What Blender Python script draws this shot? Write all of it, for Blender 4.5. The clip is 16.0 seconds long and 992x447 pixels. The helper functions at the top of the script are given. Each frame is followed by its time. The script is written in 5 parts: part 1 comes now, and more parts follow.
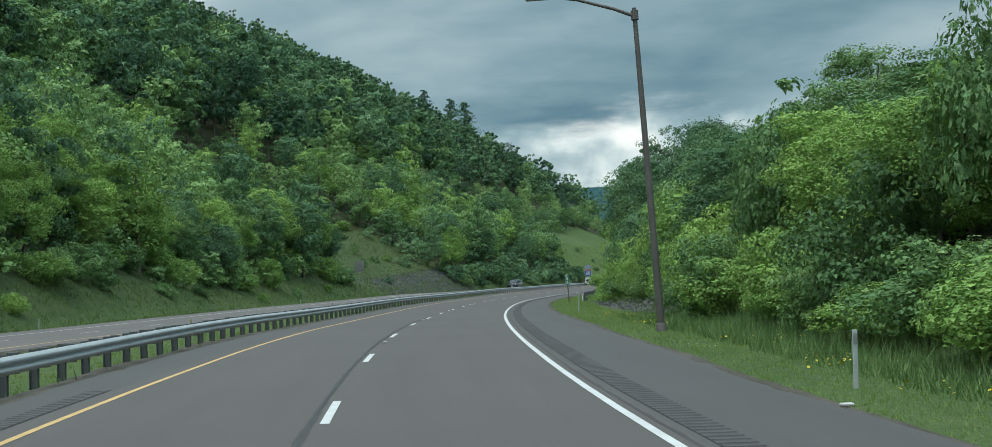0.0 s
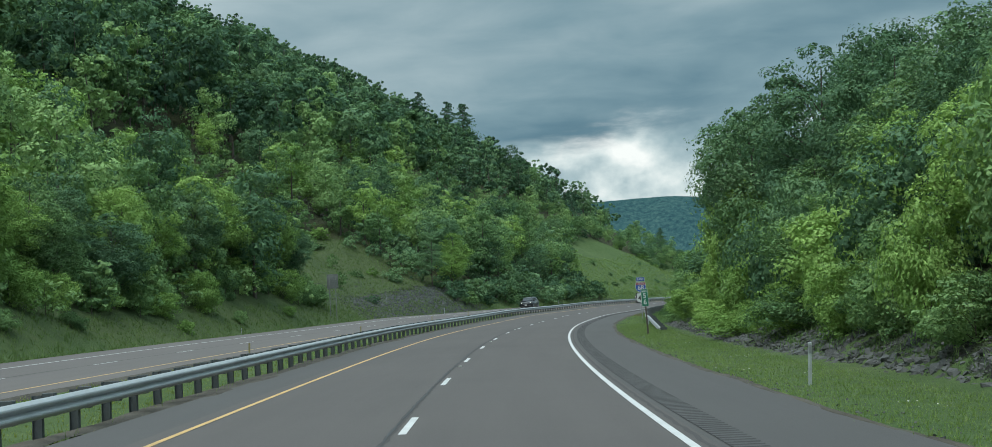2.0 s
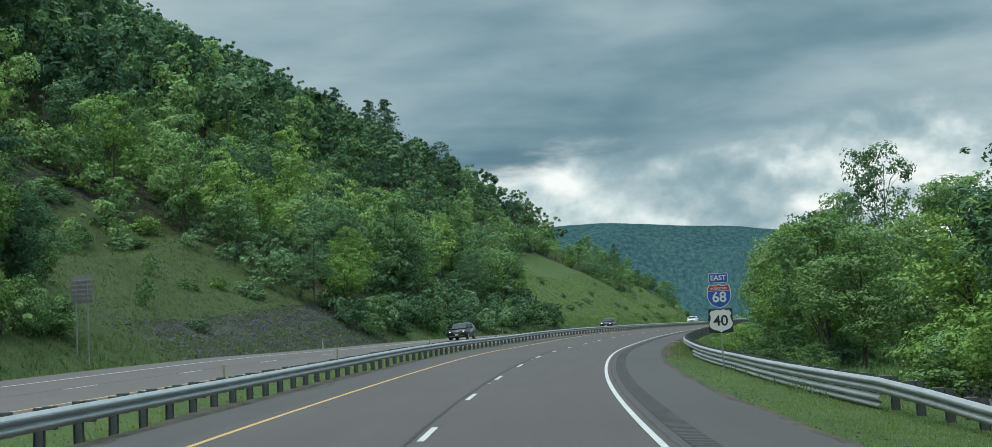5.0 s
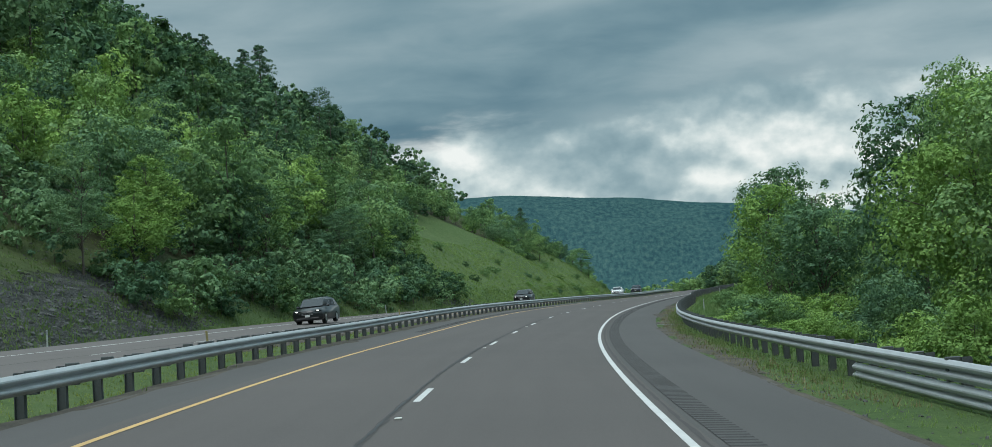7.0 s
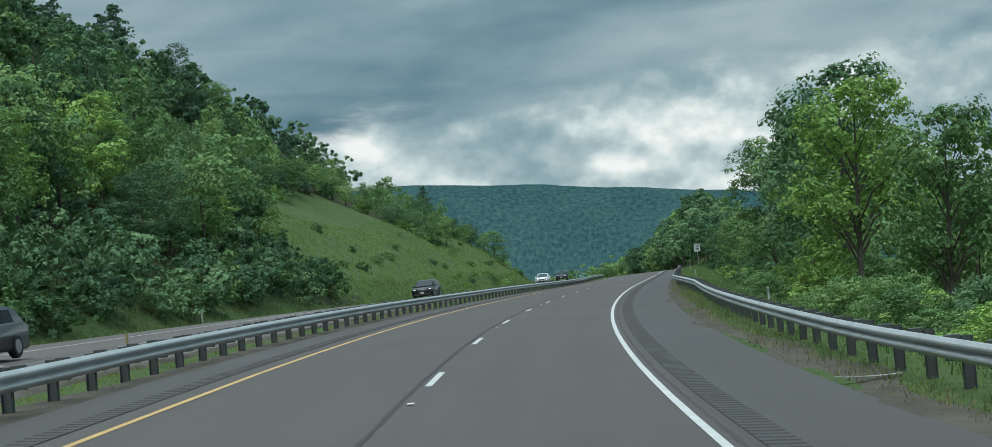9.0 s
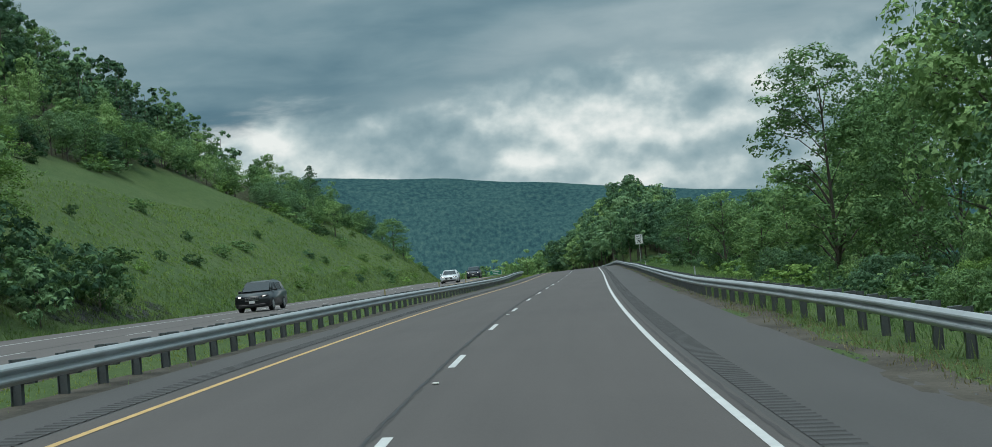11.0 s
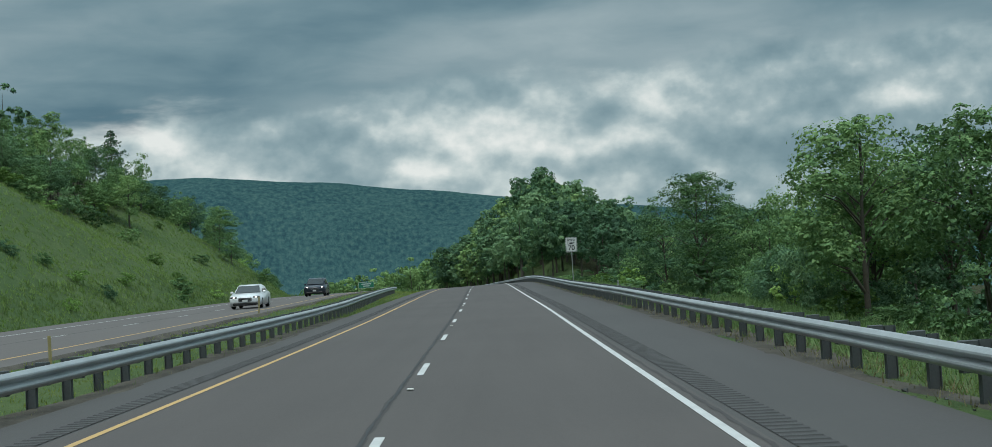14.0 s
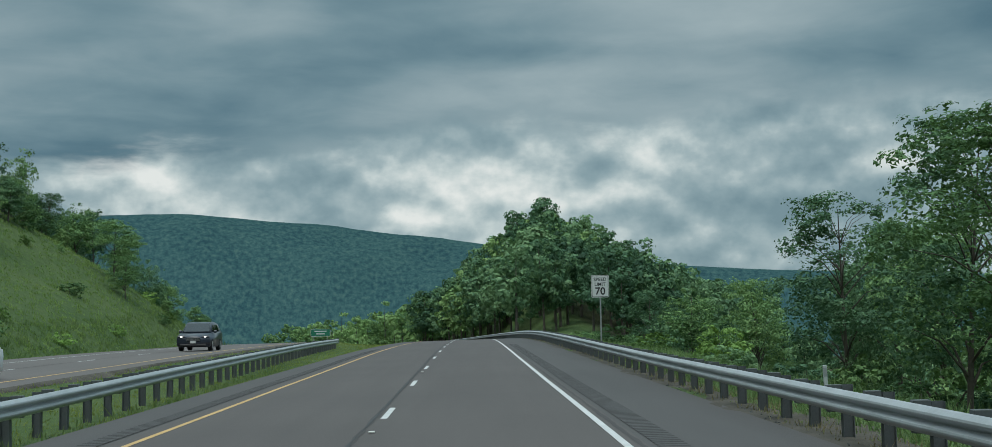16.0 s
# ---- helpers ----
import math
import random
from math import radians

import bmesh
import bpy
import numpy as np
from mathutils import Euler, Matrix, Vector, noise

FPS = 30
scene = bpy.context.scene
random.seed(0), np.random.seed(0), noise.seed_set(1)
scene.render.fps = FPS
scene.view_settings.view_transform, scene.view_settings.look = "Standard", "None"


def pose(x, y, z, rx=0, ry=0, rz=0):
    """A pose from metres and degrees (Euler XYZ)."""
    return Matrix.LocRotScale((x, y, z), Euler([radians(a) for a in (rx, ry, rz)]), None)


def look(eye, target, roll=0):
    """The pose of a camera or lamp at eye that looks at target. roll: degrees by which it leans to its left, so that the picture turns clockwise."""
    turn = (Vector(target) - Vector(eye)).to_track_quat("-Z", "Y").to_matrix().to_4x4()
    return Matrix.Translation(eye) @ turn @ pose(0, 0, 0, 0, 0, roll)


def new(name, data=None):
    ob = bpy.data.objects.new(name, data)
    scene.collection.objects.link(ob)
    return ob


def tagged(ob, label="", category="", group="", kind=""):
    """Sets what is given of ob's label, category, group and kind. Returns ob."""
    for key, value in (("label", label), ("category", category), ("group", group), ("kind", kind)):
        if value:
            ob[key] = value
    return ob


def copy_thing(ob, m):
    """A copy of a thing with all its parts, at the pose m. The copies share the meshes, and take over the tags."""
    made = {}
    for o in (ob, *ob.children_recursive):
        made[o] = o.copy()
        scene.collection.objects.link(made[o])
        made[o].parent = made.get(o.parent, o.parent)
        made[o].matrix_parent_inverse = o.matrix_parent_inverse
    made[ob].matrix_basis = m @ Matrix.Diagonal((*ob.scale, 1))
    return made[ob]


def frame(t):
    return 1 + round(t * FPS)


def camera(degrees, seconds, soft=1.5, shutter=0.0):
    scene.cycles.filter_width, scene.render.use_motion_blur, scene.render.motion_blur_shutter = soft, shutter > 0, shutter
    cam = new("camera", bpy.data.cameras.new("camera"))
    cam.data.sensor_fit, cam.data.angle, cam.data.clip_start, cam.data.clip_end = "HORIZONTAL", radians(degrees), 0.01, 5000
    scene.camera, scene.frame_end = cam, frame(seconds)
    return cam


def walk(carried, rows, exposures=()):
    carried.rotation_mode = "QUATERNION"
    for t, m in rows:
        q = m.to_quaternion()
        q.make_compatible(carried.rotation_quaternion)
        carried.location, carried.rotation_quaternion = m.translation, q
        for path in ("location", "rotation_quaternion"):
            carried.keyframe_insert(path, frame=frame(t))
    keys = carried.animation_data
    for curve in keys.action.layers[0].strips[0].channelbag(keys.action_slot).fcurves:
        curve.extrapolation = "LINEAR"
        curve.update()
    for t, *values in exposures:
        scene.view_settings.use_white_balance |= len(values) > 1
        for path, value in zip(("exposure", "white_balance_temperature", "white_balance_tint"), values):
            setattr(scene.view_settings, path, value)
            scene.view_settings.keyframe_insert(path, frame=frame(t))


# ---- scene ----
cam = camera(38.5, 16.0, soft=0.5)
# seconds, eye, then yaw to the left, pitch and roll in degrees
PATH = [
    (0.0, 0.69, 0.002, 1.727, -1.572, 3.572, -2.517),
    (0.5, 0.225, 11.074, 2.048, -1.459, 4.001, -2.196),
    (1.0, 0.121, 22.493, 2.372, -1.443, 3.904, -2.151),
    (1.5, -0.022, 34.177, 2.691, -1.435, 4.052, -2.279),
    (2.0, -0.033, 45.874, 2.96, -1.737, 4.253, -3.027),
    (2.5, 0.062, 57.358, 3.172, -1.882, 5.074, -3.165),
    (3.0, 0.424, 68.931, 3.35, -2.037, 5.309, -2.964),
    (3.5, 0.991, 80.595, 3.541, -2.186, 5.539, -2.55),
    (3.7, 1.27, 85.327, 3.624, -2.621, 5.425, -2.265),
    (4.2, 1.992, 97.277, 3.841, -3.348, 5.361, -2.546),
    (4.75, 2.941, 110.415, 4.081, -4.148, 5.29, -2.854),
    (5.3, 4.078, 123.539, 4.323, -4.948, 5.22, -3.163),
    (5.8, 5.297, 135.455, 4.543, -5.675, 5.156, -3.443),
    (6.0, 5.821, 140.265, 4.631, -6.188, 5.0, -3.206),
    (6.5, 7.143, 152.368, 4.854, -7.629, 4.079, -3.511),
    (7.0, 8.733, 164.357, 5.086, -8.6, 3.991, -3.728),
    (7.5, 10.459, 176.322, 5.347, -9.697, 4.094, -4.403),
    (8.0, 12.46, 188.23, 5.615, -10.432, 4.171, -4.953),
    (8.5, 14.612, 200.134, 5.855, -11.435, 3.787, -5.447),
    (9.0, 17.223, 212.102, 6.052, -12.369, 3.295, -5.46),
    (9.2, 18.379, 216.804, 6.128, -12.556, 3.211, -5.369),
    (9.7, 21.036, 228.5, 6.368, -13.506, 3.093, -5.31),
    (10.25, 24.216, 241.297, 6.68, -14.552, 2.963, -5.245),
    (10.8, 27.681, 254.027, 7.0, -15.597, 2.833, -5.179),
    (11.3, 31.067, 265.54, 7.273, -16.547, 2.715, -5.12),
    (11.5, 32.471, 270.144, 7.38, -16.764, 2.711, -4.706),
    (12.0, 36.093, 281.62, 7.644, -18.291, 2.484, -4.301),
    (12.5, 39.899, 293.083, 7.9, -19.369, 2.397, -3.819),
    (13.0, 43.854, 304.557, 8.144, -20.01, 2.342, -3.614),
    (13.5, 47.824, 315.826, 8.369, -20.262, 2.713, -3.475),
    (14.0, 51.79, 327.001, 8.579, -20.399, 2.86, -3.435),
    (14.5, 55.967, 338.133, 8.787, -20.342, 3.956, -3.433),
    (15.0, 60.122, 349.568, 9.005, -20.484, 4.52, -2.943),
    (15.5, 64.297, 360.842, 9.225, -20.749, 5.195, -2.13),
    (16.0, 68.456, 371.92, 9.45, -20.836, 4.86, -1.172),
]


def aim(x, y, z, yaw, pitch, roll):
    a, b = radians(yaw), radians(pitch)
    ahead = Vector((-math.sin(a) * math.cos(b), math.cos(a) * math.cos(b), math.sin(b)))
    return look((x, y, z), Vector((x, y, z)) + ahead, roll)


walk(cam, [(t, aim(*rest)) for t, *rest in PATH], [(0, 0.1), (2.5, 0.02), (6, 0.0), (8, -0.2), (9, -0.08), (11.5, -0.2), (12.5, -0.1), (14, -0.28), (15.5, -0.36), (16, -0.3)])

# ---- world and light ----
SUN_EL, SUN_AZ = 70.0, 215.0  # degrees; azimuth clockwise from the road's +y


def build_world():
    w = bpy.data.worlds.new("overcast_sky")
    scene.world = w
    w.use_nodes = True
    n, l = w.node_tree.nodes, w.node_tree.links
    n.clear()

    def mathn(op, a, b=None, clamp=False):
        q = n.new("ShaderNodeMath")
        q.operation, q.use_clamp = op, clamp
        for i, v in enumerate((a, b)):
            if v is None:
                continue
            if isinstance(v, (int, float)):
                q.inputs[i].default_value = v
            else:
                l.new(v, q.inputs[i])
        return q.outputs[0]

    def ramp(fac, stops):
        q = n.new("ShaderNodeValToRGB")
        e = q.color_ramp.elements
        while len(e) < len(stops):
            e.new(0.5)
        for k, (p, c) in zip(e, stops):
            k.position, k.color = p, (*c, 1) if len(c) == 3 else c
        l.new(fac, q.inputs[0])
        return q.outputs[0]

    def mix(fac, a, b):
        q = n.new("ShaderNodeMix")
        q.data_type = "RGBA"
        for i, v in ((0, fac), (6, a), (7, b)):
            if isinstance(v, (int, float)):
                q.inputs[i].default_value = v
            elif isinstance(v, tuple):
                q.inputs[i].default_value = (*v, 1)
            else:
                l.new(v, q.inputs[i])
        return q.outputs[2]

    def noise_at(vec, scale, detail, rough, dist=0.0):
        q = n.new("ShaderNodeTexNoise")
        q.inputs["Scale"].default_value = scale
        q.inputs["Detail"].default_value = detail
        q.inputs["Roughness"].default_value = rough
        q.inputs["Distortion"].default_value = dist
        l.new(vec, q.inputs["Vector"])
        return q.outputs["Fac"]

    tc = n.new("ShaderNodeTexCoord")
    sep = n.new("ShaderNodeSeparateXYZ")
    l.new(tc.outputs["Generated"], sep.inputs[0])
    x, y, z = sep.outputs
    # a dark deck seen in perspective, and sunlit heaps of cloud under its far edge
    def vec3(a, b, c):
        q = n.new("ShaderNodeCombineXYZ")
        for k, v in enumerate((a, b, c)):
            if isinstance(v, (int, float)):
                q.inputs[k].default_value = v
            else:
                l.new(v, q.inputs[k])
        return q.outputs[0]

    def add(*terms):
        out = None
        for v, k in terms:
            q = mathn("MULTIPLY", v, k) if not isinstance(v, (int, float)) else v * k
            out = q if out is None else mathn("ADD", out, q)
        return out

    def smooth(v, lo, hi):
        q = n.new("ShaderNodeMapRange")
        q.interpolation_type = "SMOOTHSTEP"
        q.inputs[1].default_value, q.inputs[2].default_value = lo, hi
        l.new(v, q.inputs[0])
        return q.outputs[0]

    far = mathn("ADD", mathn("MAXIMUM", z, 0.0), 0.11)
    flat = vec3(mathn("DIVIDE", x, far), mathn("DIVIDE", y, far), 0.35)
    deck = noise_at(flat, 0.95, 3, 0.45, 0.35)
    fine = noise_at(flat, 3.1, 5, 0.55, 0.3)
    az = mathn("ARCTAN2", x, y)
    rim = mathn("MAXIMUM", add((az, 0.055), (0.1265, 1.0)), 0.122)
    heap_at = lambda dz: vec3(x, y, mathn("MULTIPLY", mathn("ADD", z, dz), 1.35))
    h1, h2 = noise_at(heap_at(0.0), 10.0, 7, 0.48, 0.0), noise_at(heap_at(0.012), 10.0, 7, 0.48, 0.0)
    broad = noise_at(heap_at(0.3), 5.0, 3, 0.45, 0.0)
    above = mathn("SUBTRACT", z, rim)
    gloom = add((deck, 0.78), (fine, 0.22), (smooth(above, 0.0, 0.09), 0.085), (smooth(az, 0.18, -0.10), 0.12), (0.012, 1.0))
    dark = ramp(gloom, [(0.36, (0.074, 0.164, 0.222)), (0.47, (0.124, 0.236, 0.298)), (0.56, (0.214, 0.340, 0.394)), (0.72, (0.42, 0.54, 0.575))])
    # heaps: their tops catch the light, their undersides are grey
    sunny = smooth(add((mathn("ABSOLUTE", mathn("SUBTRACT", az, 0.105)), 1.0), (mathn("ABSOLUTE", add((above, 1.0), (0.018, 1.0))), 4.0)), 0.16, 0.02)
    lit = add((mathn("SUBTRACT", h1, h2), 2.7), (broad, 1.0), (h1, 0.5), (sunny, 0.24), (smooth(z, 0.105, 0.06), 0.14), (smooth(az, 0.25, 0.5), -0.08), (-0.18, 1.0))
    low = ramp(lit, [(0.24, (0.225, 0.350, 0.402)), (0.46, (0.315, 0.450, 0.495)), (0.64, (0.45, 0.58, 0.61)), (0.80, (0.68, 0.79, 0.79)), (0.98, (0.98, 1.03, 1.0))])
    edge = add((mathn("SUBTRACT", h1, 0.5), 0.05), (mathn("SUBTRACT", fine, 0.5), 0.05))
    over = smooth(mathn("ADD", above, edge), -0.010, 0.014)
    clouds = mix(over, low, dark)
    # an overcast sky is brightest overhead
    lift = mathn("ADD", mathn("MULTIPLY", mathn("MAXIMUM", mathn("SUBTRACT", z, 0.26), 0.0), 3.8), 1.0)
    bright = n.new("ShaderNodeVectorMath")
    bright.operation = "SCALE"
    l.new(clouds, bright.inputs[0]), l.new(lift, bright.inputs["Scale"])
    clouds = bright.outputs[0]
    sky = n.new("ShaderNodeTexSky")
    sky.sky_type, sky.sun_disc = "NISHITA", False
    sky.sun_elevation, sky.sun_rotation = radians(SUN_EL), radians(SUN_AZ)
    bg1, bg2 = n.new("ShaderNodeBackground"), n.new("ShaderNodeBackground")
    l.new(sky.outputs[0], bg1.inputs[0])
    bg1.inputs[1].default_value = 0.05
    l.new(clouds, bg2.inputs[0])
    bg2.inputs[1].default_value = 1.0
    mx = n.new("ShaderNodeMixShader")
    mx.inputs[0].default_value = 0.93  # cloud cover
    l.new(bg1.outputs[0], mx.inputs[1]), l.new(bg2.outputs[0], mx.inputs[2])
    out = n.new("ShaderNodeOutputWorld")
    l.new(mx.outputs[0], out.inputs[0])


build_world()
sun = new("sun", bpy.data.lights.new("sun", "SUN"))
sun.data.energy, sun.data.angle, sun.data.color = 1.85, radians(40), (1.0, 0.975, 0.93)
_a, _e = radians(SUN_AZ), radians(SUN_EL)
sun.matrix_world = look((math.sin(_a) * math.cos(_e) * 300, math.cos(_a) * math.cos(_e) * 300, 300 * math.sin(_e)), (0, 0, 0))
scene.view_settings.exposure = 0.0


# ---- materials ----
def material(name):
    m = bpy.data.materials.new(name)
    m.use_nodes = True
    t = m.node_tree
    return m, t.nodes, t.links, t.nodes["Principled BSDF"]


def noise_node(n, l, vec, scale, detail=4, rough=0.55):
    q = n.new("ShaderNodeTexNoise")
    q.inputs["Scale"].default_value, q.inputs["Detail"].default_value, q.inputs["Roughness"].default_value = scale, detail, rough
    l.new(vec, q.inputs["Vector"])
    return q.outputs["Fac"]


def ramp_node(n, l, fac, stops):
    q = n.new("ShaderNodeValToRGB")
    e = q.color_ramp.elements
    while len(e) < len(stops):
        e.new(0.5)
    for k, (p, c) in zip(e, stops):
        k.position, k.color = p, (*c, 1)
    l.new(fac, q.inputs[0])
    return q.outputs[0]


def mix_node(n, l, fac, a, b, blend="MIX"):
    q = n.new("ShaderNodeMix")
    q.data_type, q.blend_type = "RGBA", blend
    for i, v in ((0, fac), (6, a), (7, b)):
        if isinstance(v, (int, float)):
            q.inputs[i].default_value = v
        elif isinstance(v, tuple):
            q.inputs[i].default_value = (*v, 1)
        else:
            l.new(v, q.inputs[i])
    return q.outputs[2]


def bump_node(n, l, height, strength, distance=0.02):
    q = n.new("ShaderNodeBump")
    q.inputs["Strength"].default_value, q.inputs["Distance"].default_value = strength, distance
    l.new(height, q.inputs["Height"])
    return q.outputs[0]


def position(n):
    return n.new("ShaderNodeNewGeometry").outputs["Position"]


def plain(name, col, rough=0.7, metal=0.0, var=0.25, scale=3.0, bump=0.0, fine=40.0):
    """A painted, metal or wooden surface with two scales of variation."""
    m, n, l, b = material(name)
    vec = n.new("ShaderNodeTexCoord").outputs["Object"]
    a, c = noise_node(n, l, vec, scale, 4), noise_node(n, l, vec, fine, 3)
    lo, hi = tuple(v * (1 - var) for v in col), tuple(min(1, v * (1 + var)) for v in col)
    big = ramp_node(n, l, a, [(0.3, lo), (0.7, hi)])
    l.new(mix_node(n, l, 0.35, big, ramp_node(n, l, c, [(0.3, lo), (0.7, hi)])), b.inputs["Base Color"])
    b.inputs["Roughness"].default_value, b.inputs["Metallic"].default_value = rough, metal
    if bump:
        l.new(bump_node(n, l, c, bump), b.inputs["Normal"])
    return m


def leaf_material(name, dark, mid, bright, through_light=0.18, by_island=True):
    """Leaves: diffuse with light coming through, varied by leaf, by plant and over the slope."""
    m, n, l, b = material(name)
    geo, info = n.new("ShaderNodeNewGeometry"), n.new("ShaderNodeObjectInfo")
    tint = n.new("ShaderNodeAttribute")
    tint.attribute_name = "tint"
    fine = noise_node(n, l, geo.outputs["Position"], 2.6, 5, 0.7)
    tot = None
    for val, k in ((noise_node(n, l, geo.outputs["Position"], 0.09, 3), 0.7), (noise_node(n, l, geo.outputs["Position"], 0.45, 3), 0.7), (fine, 1.0),
                   (geo.outputs["Random Per Island"] if by_island else info.outputs["Random"], 0.35), (info.outputs["Random"], 0.45), (tint.outputs["Fac"], 0.8)):
        q = n.new("ShaderNodeMath")
        q.operation, q.inputs[1].default_value, q.inputs[2].default_value = "MULTIPLY_ADD", k, 0.0
        l.new(val, q.inputs[0])
        if tot:
            l.new(tot, q.inputs[2])
        tot = q.outputs[0]
    sc = n.new("ShaderNodeMath")
    sc.operation, sc.inputs[1].default_value = "MULTIPLY", 0.472
    l.new(tot, sc.inputs[0])
    col = ramp_node(n, l, sc.outputs[0], [(0.5, dark), (0.72, mid), (0.95, bright)])
    dif, tra, mx = n.new("ShaderNodeBsdfDiffuse"), n.new("ShaderNodeBsdfTranslucent"), n.new("ShaderNodeMixShader")
    l.new(col, dif.inputs[0])
    l.new(mix_node(n, l, 0.5, col, (bright[0] * 0.95, bright[1], bright[2] * 0.6)), tra.inputs[0])
    mx.inputs[0].default_value = through_light
    if by_island:
        rough = bump_node(n, l, fine, 0.5, 0.4)
        l.new(rough, dif.inputs["Normal"]), l.new(rough, tra.inputs["Normal"])
    gl = n.new("ShaderNodeBsdfGlossy")
    gl.inputs["Roughness"].default_value = 0.55
    gl.inputs[0].default_value = (0.5, 0.55, 0.5, 1)
    l.new(dif.outputs[0], mx.inputs[1]), l.new(tra.outputs[0], mx.inputs[2])
    m2 = n.new("ShaderNodeMixShader")
    m2.inputs[0].default_value = 0.02
    l.new(mx.outputs[0], m2.inputs[1]), l.new(gl.outputs[0], m2.inputs[2])
    n.remove(b)
    l.new(m2.outputs[0], n["Material Output"].inputs[0])
    return m


def asphalt_material(name, base, warm):
    """Worn asphalt; its UV runs across and along the road in metres."""
    m, n, l, b = material(name)
    uv = n.new("ShaderNodeUVMap").outputs[0]
    pos = position(n)
    sep = n.new("ShaderNodeSeparateXYZ")
    l.new(uv, sep.inputs[0])
    stretch = n.new("ShaderNodeMapping")
    stretch.inputs["Scale"].default_value = (1.0, 0.045, 1.0)
    l.new(uv, stretch.inputs[0])
    streak = noise_node(n, l, stretch.outputs[0], 1.3, 5, 0.6)
    patch = noise_node(n, l, pos, 0.14, 4)
    grain = noise_node(n, l, pos, 26.0, 4, 0.8)
    lo, hi = tuple(v * 0.80 for v in base), tuple(v * 1.18 for v in base)
    c1 = ramp_node(n, l, streak, [(0.3, lo), (0.7, hi)])
    c2 = ramp_node(n, l, patch, [(0.3, tuple(v * 0.86 for v in base)), (0.7, tuple(a * 1.1 + w for a, w in zip(base, warm)))])
    c3 = ramp_node(n, l, grain, [(0.25, tuple(v * 0.6 for v in base)), (0.75, tuple(v * 1.45 for v in base))])
    col = mix_node(n, l, 0.3, mix_node(n, l, 0.5, c1, c2), c3)
    l.new(col, b.inputs["Base Color"])
    b.inputs["Roughness"].default_value = 0.86
    b.inputs["Specular IOR Level"].default_value = 0.35
    l.new(bump_node(n, l, grain, 0.35, 0.006), b.inputs["Normal"])
    return m


def ground_material():
    """Grass and soil, with bare shale where the cut is steep and broken."""
    m, n, l, b = material("slope_grass")
    pos = position(n)
    col_attr = n.new("ShaderNodeAttribute")
    col_attr.attribute_name = "rock"
    g1, g2, g3 = noise_node(n, l, pos, 0.07, 5), noise_node(n, l, pos, 0.9, 5, 0.65), noise_node(n, l, pos, 9.0, 4, 0.7)
    grass = mix_node(n, l, 0.5, ramp_node(n, l, g1, [(0.35, (0.040, 0.082, 0.026)), (0.65, (0.108, 0.140, 0.054))]),
                     ramp_node(n, l, g2, [(0.3, (0.030, 0.062, 0.022)), (0.55, (0.080, 0.128, 0.044)), (0.75, (0.150, 0.160, 0.078))]))
    grass = mix_node(n, l, 0.35, grass, ramp_node(n, l, g3, [(0.3, (0.040, 0.076, 0.026)), (0.7, (0.135, 0.190, 0.068))]))
    strata = n.new("ShaderNodeMapping")
    strata.inputs["Scale"].default_value = (0.25, 0.25, 1.6)
    strata.inputs["Rotation"].default_value = (0.5, 0.25, 0)
    l.new(pos, strata.inputs[0])
    r1 = noise_node(n, l, strata.outputs[0], 1.6, 8, 0.7)
    rock = ramp_node(n, l, r1, [(0.3, (0.035, 0.040, 0.038)), (0.5, (0.085, 0.092, 0.086)), (0.7, (0.16, 0.165, 0.150))])
    broken = noise_node(n, l, pos, 0.55, 6, 0.7)
    mul = n.new("ShaderNodeMath")
    mul.operation = "MULTIPLY"
    l.new(col_attr.outputs["Fac"], mul.inputs[0]), l.new(broken, mul.inputs[1])
    fac = ramp_node(n, l, mul.outputs[0], [(0.41, (0, 0, 0)), (0.51, (1, 1, 1))])
    shaded_litter = n.new("ShaderNodeAttribute")
    shaded_litter.attribute_name = "litter"
    # litter colours kept dark, with the shade under the trees painted in
    leafy = ramp_node(n, l, g2, [(0.35, (0.030, 0.030, 0.016)), (0.6, (0.050, 0.060, 0.026)), (0.75, (0.075, 0.066, 0.040))])
    grass = mix_node(n, l, shaded_litter.outputs["Fac"], grass, leafy)
    l.new(mix_node(n, l, fac, grass, rock), b.inputs["Base Color"])
    b.inputs["Roughness"].default_value = 0.95
    b.inputs["Specular IOR Level"].default_value = 0.15
    add = n.new("ShaderNodeMath")
    add.operation = "ADD"
    l.new(g3, add.inputs[0]), l.new(r1, add.inputs[1])
    crag = n.new("ShaderNodeMath")
    crag.operation = "MULTIPLY"
    l.new(r1, crag.inputs[0]), l.new(fac, crag.inputs[1])
    deep = bump_node(n, l, crag.outputs[0], 1.0, 0.9)
    small = bump_node(n, l, add.outputs[0], 0.6, 0.25)
    l.new(deep, small.node.inputs["Normal"])
    l.new(small, b.inputs["Normal"])
    return m


GROUND = ground_material()
ASPHALT = asphalt_material("worn_asphalt", (0.087, 0.077, 0.0735), (0.008, 0.006, 0.004))
ASPHALT_PALE = asphalt_material("sun_bleached_asphalt", (0.120, 0.107, 0.102), (0.008, 0.006, 0.004))
SHOULDER = asphalt_material("shoulder_asphalt", (0.074, 0.0695, 0.068), (0.006, 0.005, 0.004))
WHITE_PAINT = plain("white_road_paint", (0.52, 0.52, 0.51), 0.7, 0, 0.14, 2.0, 0.2, 30)
YELLOW_PAINT = plain("yellow_road_paint", (0.52, 0.33, 0.125), 0.7, 0, 0.16, 2.0, 0.2, 30)
# darker copy of the rumble asphalt: the grooves' shade as colour
RUMBLE_SHADE = plain("rumble_groove_shade", (0.042, 0.040, 0.039), 0.95, 0, 0.25, 2.0, 0.3, 45)
